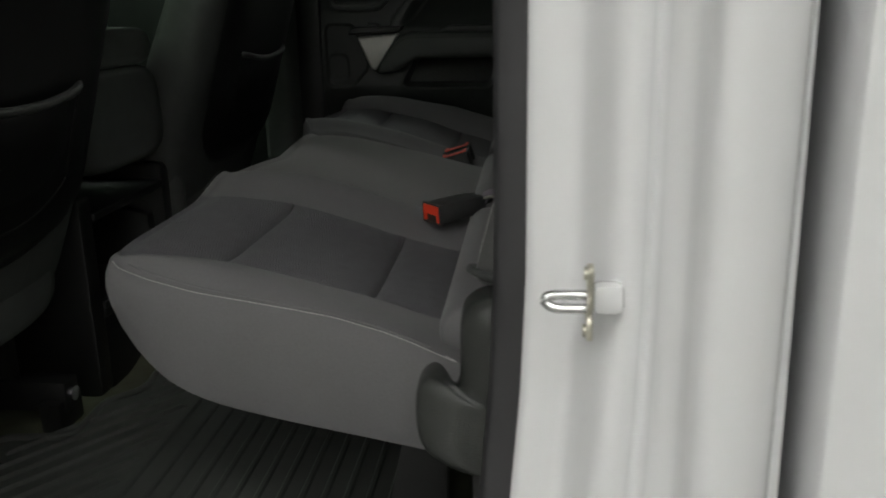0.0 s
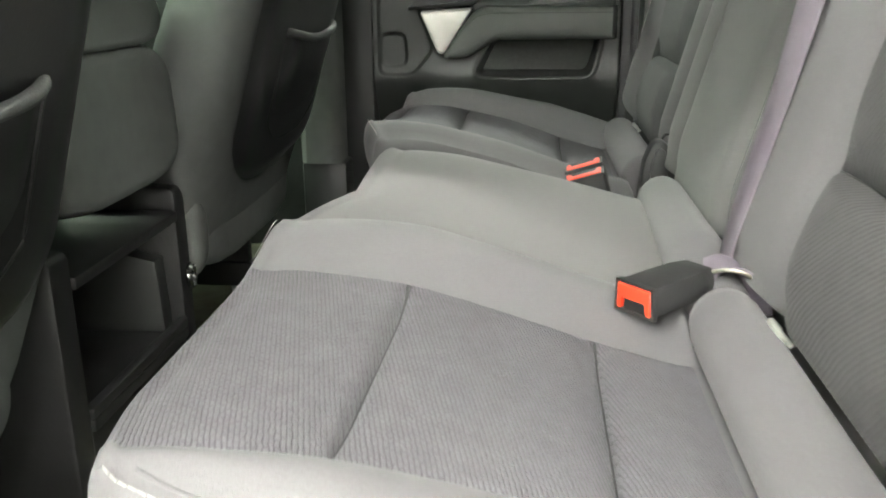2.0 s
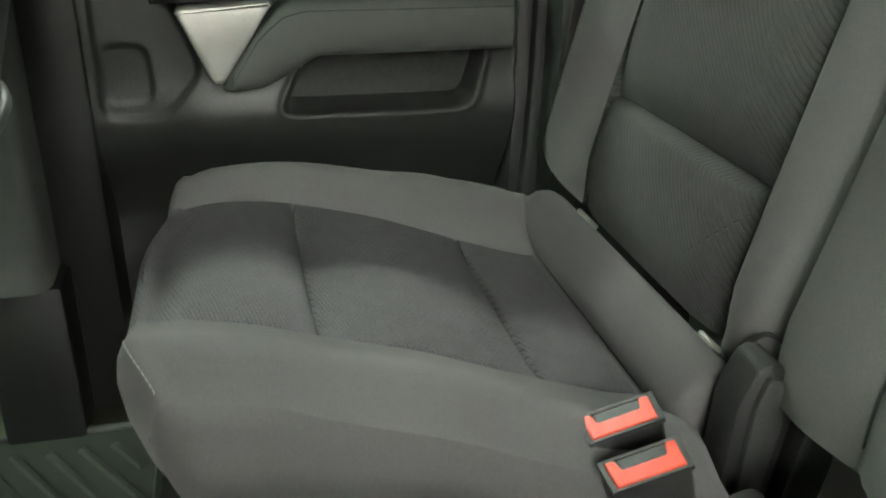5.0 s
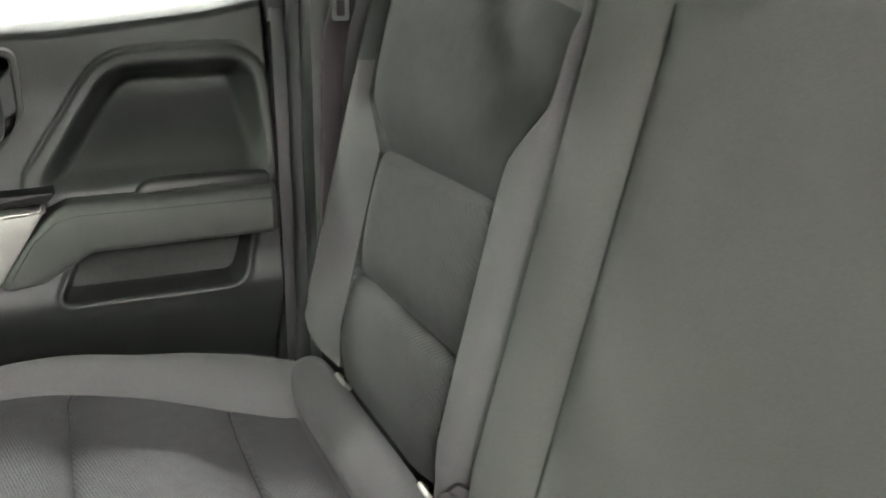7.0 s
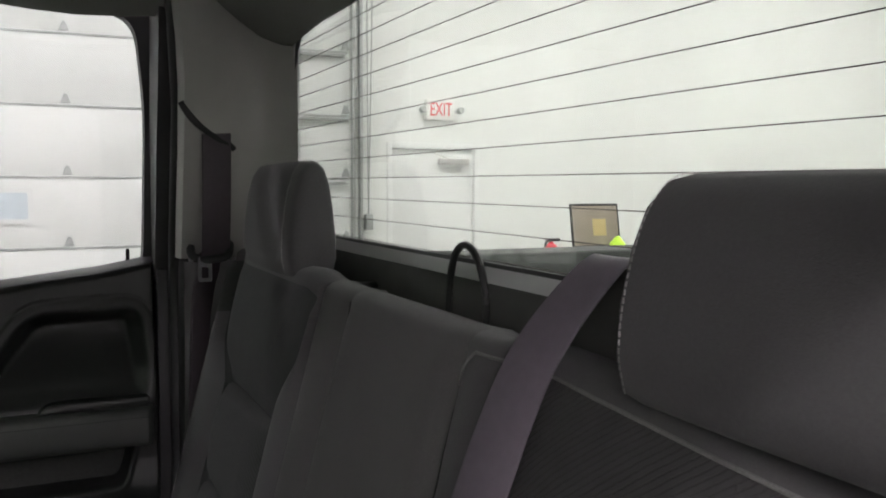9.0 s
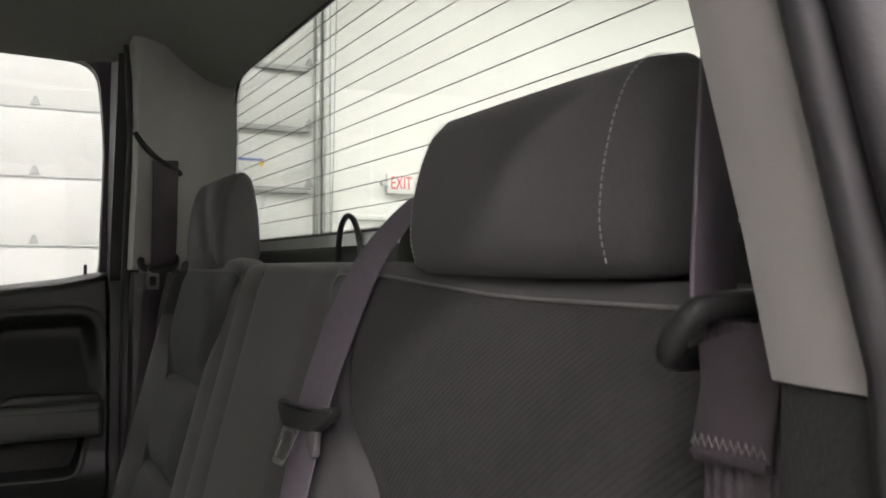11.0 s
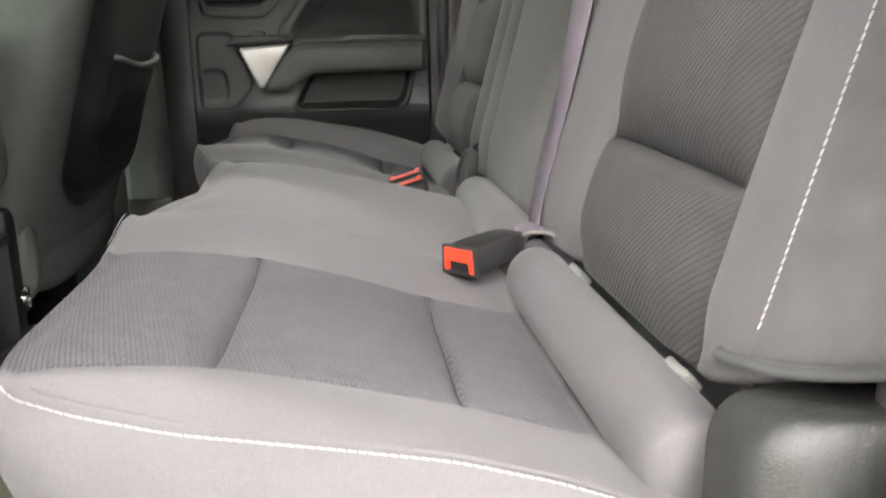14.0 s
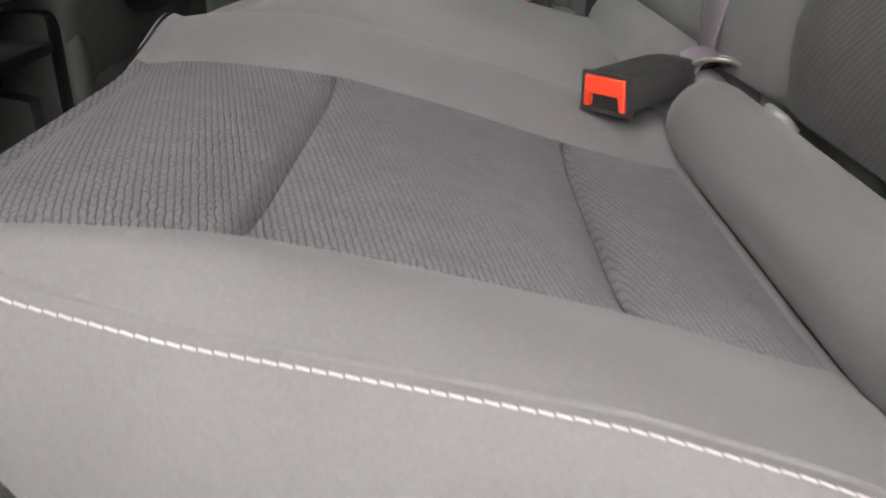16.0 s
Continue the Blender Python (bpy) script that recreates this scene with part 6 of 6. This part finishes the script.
# ---- front seats ----
def front_seat(yc, dx, label, SIDE=0.0):
    t = thing("front_seat", label, "car seat", "front seats", at=(-0.35 + dx, yc, FLOOR))

    def xr(z):
        return -0.150 + dx + 0.30 * (z - 0.36)

    body = []
    for z, hw, dep in ((0.27, 0.23, 0.10), (0.32, 0.262, 0.13), (0.45, 0.30, 0.15), (0.60, 0.30, 0.14), (0.72, 0.28, 0.13), (0.80, 0.22, 0.11), (0.845, 0.17, 0.09), (0.862, 0.10, 0.05)):
        ring = []
        for a in np.linspace(0, 2 * math.pi, 37)[:-1]:
            c, s = math.cos(a), math.sin(a)
            ring.append((xr(z) - dep / 2 + dep / 2 * math.copysign(abs(c) ** 0.55, c), yc + hw * math.copysign(abs(s) ** 0.45, s), z))
        body.append(ring)
    v, f = loft(body)
    under(mesh("backrest", v, f, FRONTCLOTH, sharp=180), t)
    # hard back panel, its lower corners rounded, with a moulded pocket
    rows = []
    for i in range(41):
        u = i / 40
        hw = 0.236 * math.sqrt(max(0.02, 1 - (1 - min(1.0, u / 0.20)) ** 2.2 * 0.42)) * (1 - 0.18 * smooth(u, 0.80, 1.0))
        row = []
        for j in range(37):
            w = -1 + 2 * j / 36
            zz = 0.368 + 0.43 * u + 0.030 * abs(w) ** 3 * (1 - smooth(u, 0.0, 0.35))
            e = 1 - abs(w) ** 8
            ue = smooth(u, 0.0, 0.06) * smooth(1 - u, 0.0, 0.06)
            row.append((xr(zz) + 0.003 + 0.016 * e * ue, yc + hw * w, zz))
        rows.append(row)
    v, f = grid(rows)
    under(mesh("back_panel", v, f, GLOSSBLACK, sharp=180, label="black hard back panel"), t)
    pr = []
    for i in range(21):
        u = i / 20
        row = []
        for j in range(25):
            w = -1 + 2 * j / 24
            ztop = 0.601 - 0.016 * (1 - w * w)
            zbot = 0.425 + 0.045 * abs(w) ** 3
            z = zbot + (ztop - zbot) * u
            e = 1 - abs(w) ** 6
            row.append((xr(z) + 0.016 + 0.018 * smooth(u, 0, 0.9) * e, yc + 0.020 * SIDE + 0.150 * w, z))
        pr.append(row)
    v, f = grid(pr)
    under(mesh("map_pocket", v, f, GLOSSBLACK, sharp=180), t)
    v, f = tube(pr[-1], 0.0065, 8)
    under(mesh("pocket_rim", v, f, PLASTIC, sharp=180), t)
    v, f = tube([r[0] for r in reversed(pr)] + pr[0][1:-1] + [r[-1] for r in pr], 0.0040, 8)
    under(mesh("pocket_seam", v, f, GLOSSBLACK, sharp=180), t)
    # headrest
    hr = []
    for z, hw, dep in ((0.872, 0.10, 0.06), (0.885, 0.13, 0.09), (0.93, 0.145, 0.115), (0.98, 0.142, 0.115), (1.03, 0.125, 0.095), (1.052, 0.09, 0.05)):
        hr.append([(xr(z) - 0.045 + dep / 2 * math.copysign(abs(math.cos(a)) ** 0.7, math.cos(a)), yc + hw * math.copysign(abs(math.sin(a)) ** 0.6, math.sin(a)), z + 0.03) for a in np.linspace(0, 2 * math.pi, 29)[:-1]])
    v, f = loft(hr)
    under(mesh("headrest", v, f, FRONTCLOTH, sharp=180), t)
    for d in (-0.05, 0.05):
        v, f = tube([(xr(0.84) - 0.04, yc + d, 0.84), (xr(0.92) - 0.04, yc + d, 0.925)], 0.006, 8)
        under(mesh("post", v, f, CHROME), t)
    # cushion, side valance and tracks
    side = [(0.24 * math.copysign(abs(math.cos(a)) ** 0.45, math.cos(a)), 0.32 + 0.08 * math.copysign(abs(math.sin(a)) ** 0.6, math.sin(a))) for a in np.linspace(0, 2 * math.pi, 41)[:-1]]
    v, f = loft([[(x + dx, yc + y * s, 0.33 + (z - 0.33) * s) for y, z in side] for x, s in ((-0.70, 0.8), (-0.69, 0.93), (-0.66, 1.0), (-0.26, 1.0), (-0.21, 0.985), (-0.185, 0.94), (-0.172, 0.87), (-0.166, 0.76), (-0.164, 0.5))])
    under(mesh("cushion", v, f, FRONTCLOTH, sharp=180), t)
    for d in (-0.19, 0.19):
        under(box("seat_track", -0.62 + dx, -0.16 + dx, yc + d - 0.02, yc + d + 0.02, FLOOR + 0.03, FLOOR + 0.08, BLACK), t)
        under(box("track_foot", -0.20 + dx, -0.165 + dx, yc + d - 0.035, yc + d + 0.035, FLOOR, FLOOR + 0.05, BLACK), t)
        under(box("riser", -0.50 + dx, -0.25 + dx, yc + d - 0.012, yc + d + 0.012, FLOOR + 0.06, 0.27, BLACK), t)
        v, f = tube([(-0.165 + dx, yc + d, FLOOR + 0.055), (-0.155 + dx, yc + d, FLOOR + 0.055)], 0.012, 8)
        under(mesh("bolt", v, f, CHROME), t)
    return t


front_seat(1.135, 0.0, "front passenger seat with black back panel and pocket", 1.0)
front_seat(0.22, -0.02, "front driver seat with black back panel and pocket")

# ---- centre console between the front seats ----
con = thing("centre_console", "padded centre console with a black open cubby", "console", at=(-0.4, 0.69, FLOOR))
lid = []
for x, k in ((-0.176, 0.62), (-0.170, 0.80), (-0.172, 0.90), (-0.180, 0.96), (-0.200, 1.0), (-0.40, 1.0), (-0.60, 0.97)):
    lid.append([(x + 0.05 * (0.52 - z), 0.685 + w, z) for w, z in ((0.166 * k * math.copysign(abs(math.cos(a)) ** 0.45, math.cos(a)), 0.515 + 0.088 * k * math.copysign(abs(math.sin(a)) ** 0.5, math.sin(a))) for a in np.linspace(0, 2 * math.pi, 41)[:-1])])
v, f = loft(lid)
under(mesh("padded_lid", v, f, FRONTCLOTH, sharp=180), con)
roll = []
for x, k in ((-0.176, 0.70), (-0.172, 0.88), (-0.180, 0.97), (-0.20, 1.0), (-0.60, 1.0)):
    roll.append([(x, 0.685 + 0.150 * k * math.copysign(abs(math.cos(a)) ** 0.4, math.cos(a)), 0.632 + 0.034 * k * math.copysign(abs(math.sin(a)) ** 0.7, math.sin(a))) for a in np.linspace(0, 2 * math.pi, 33)[:-1]])
v, f = loft(roll)
under(mesh("lid_top", v, f, SOFTPANEL, sharp=180), con)
# black body: side walls, top shelf, cubby
CX = -0.182
for a, b in ((0.505, 0.545), (0.825, 0.862)):
    under(part("side_wall", prism(rounded([(CX, FLOOR), (CX, 0.405), (-0.60, 0.43), (-0.60, FLOOR)], 0.01, 2), "y", a, b, 0.004), BLACK, None), con)
for z0, z1, x1 in ((0.360, 0.375, CX + 0.004), (0.190, 0.206, CX + 0.004)):
    under(box("shelf", -0.42, x1, 0.545, 0.825, z0, z1, BLACK, r=0.004), con)
under(box("shelf_lip", CX - 0.010, CX + 0.004, 0.545, 0.825, 0.206, 0.220, BLACK, r=0.003), con)
under(box("lower_face", CX - 0.02, CX - 0.001, 0.545, 0.825, FLOOR, 0.190, BLACK, r=0.003), con)
under(box("back_face", -0.44, -0.42, 0.545, 0.825, FLOOR, 0.425, PANEL, r=0.003), con)
under(part("cubby_liner", prism([(-0.42, 0.206), (-0.24, 0.206), (-0.30, 0.28), (-0.42, 0.34)], "y", 0.56, 0.62, 0.003), PANEL, None), con)
under(part("cubby_liner", prism([(-0.42, 0.206), (-0.20, 0.206), (-0.205, 0.31), (-0.42, 0.355)], "y", 0.795, 0.824, 0.003), PANEL, None), con)
fin = []
for y, k in ((0.868, 0.80), (0.872, 0.95), (0.880, 1.0), (0.896, 1.0), (0.904, 0.93), (0.908, 0.75)):
    fin.append([(-0.235 + 0.070 * k * math.copysign(abs(math.cos(a)) ** 0.6, math.cos(a)), y, 0.335 + 0.085 * k * math.copysign(abs(math.sin(a)) ** 0.6, math.sin(a))) for a in np.linspace(0, 2 * math.pi, 29)[:-1]])
v, f = loft(fin)
under(mesh("side_fin", v, f, SOFTPANEL, sharp=180), con)
v, f = tube([(CX + 0.006, 0.846 + 0.008 * math.cos(a), 0.274 + 0.015 * math.sin(a)) for a in np.linspace(0, 2 * math.pi, 19)[:-1]], 0.0048, 8, closed=True)
under(mesh("tie_ring", v, f, CHROME, label="small chrome tie ring"), con)


# ---- floor mats ----
def floor_mat(y0, y1, label, flip=False):
    t = thing("floor_mat", label, "floor mat", "rear floor mats", at=(0, (y0 + y1) / 2, FLOOR))
    z = FLOOR + 0.010
    plan = [(-0.30, 0.0), (0.42, 0.0), (0.42, 1.0), (-0.01, 1.0), (-0.125, 0.92), (-0.112, 0.80), (-0.160, 0.735), (-0.152, 0.565), (-0.268, 0.55), (-0.265, 0.43), (-0.30, 0.36)]
    outline = rounded([(x, (y0 + (y1 - y0) * u) if not flip else (y1 - (y1 - y0) * u)) for x, u in (reversed(plan) if flip else plan)], 0.03, 4)
    under(part("sheet", prism(outline, "z", FLOOR + 0.002, z, 0.002, 1), MATRUBBER, None), t)
    v, f = tube([(x, y, z + 0.003) for x, y in outline], 0.006, 8, closed=True)
    under(mesh("rim", v, f, MATRUBBER, sharp=180), t)
    inner = [(x * 0.93 + 0.005, (y - (y0 + y1) / 2) * 0.93 + (y0 + y1) / 2) for x, y in outline]
    d = Vector((0.58, -0.815 if flip else 0.815))
    nrm = Vector((0.815, 0.58 if flip else -0.58))
    for k in range(-24, 40):
        c = Vector((-0.1, (y0 + y1) / 2)) + nrm * 0.033 * k
        on = [s for s in np.linspace(-0.6, 0.6, 121) if inside(inner, c.x + d.x * s, c.y + d.y * s) > 0.012 and c.x + d.x * s < -0.02]
        if len(on) > 6:
            a, b = c + d * on[0], c + d * on[-1]
            sec = lambda p, s: [(p.x + nrm.x * o, p.y + nrm.y * o, z + h * s) for o, h in ((-0.006, -0.002), (-0.003, 0.006), (0.003, 0.006), (0.006, -0.002))]
            v, f = loft([sec(a, 0.3), sec(a + d * 0.006, 1), sec(b - d * 0.006, 1), sec(b, 0.3)])
            under(mesh("ridge", v, f, MATRUBBER), t)
    v, f = tube([(-0.005, y, z + 0.002) for y in np.linspace(y0 + 0.03, y1 - 0.04, 8)], 0.006, 6)
    under(mesh("cross_rib", v, f, MATRUBBER), t)
    for k in range(12):
        x = 0.03 + k * 0.03
        v, f = tube([(x, y0 + 0.03, z), (x, y1 - 0.04, z)], 0.005, 6)
        under(mesh("ridge", v, f, MATRUBBER), t)
    return t


floor_mat(-0.06, 0.66, "ribbed black rubber mat on the driver-side rear floor")
floor_mat(0.92, 1.58, "ribbed black rubber mat on the passenger-side rear floor", True)
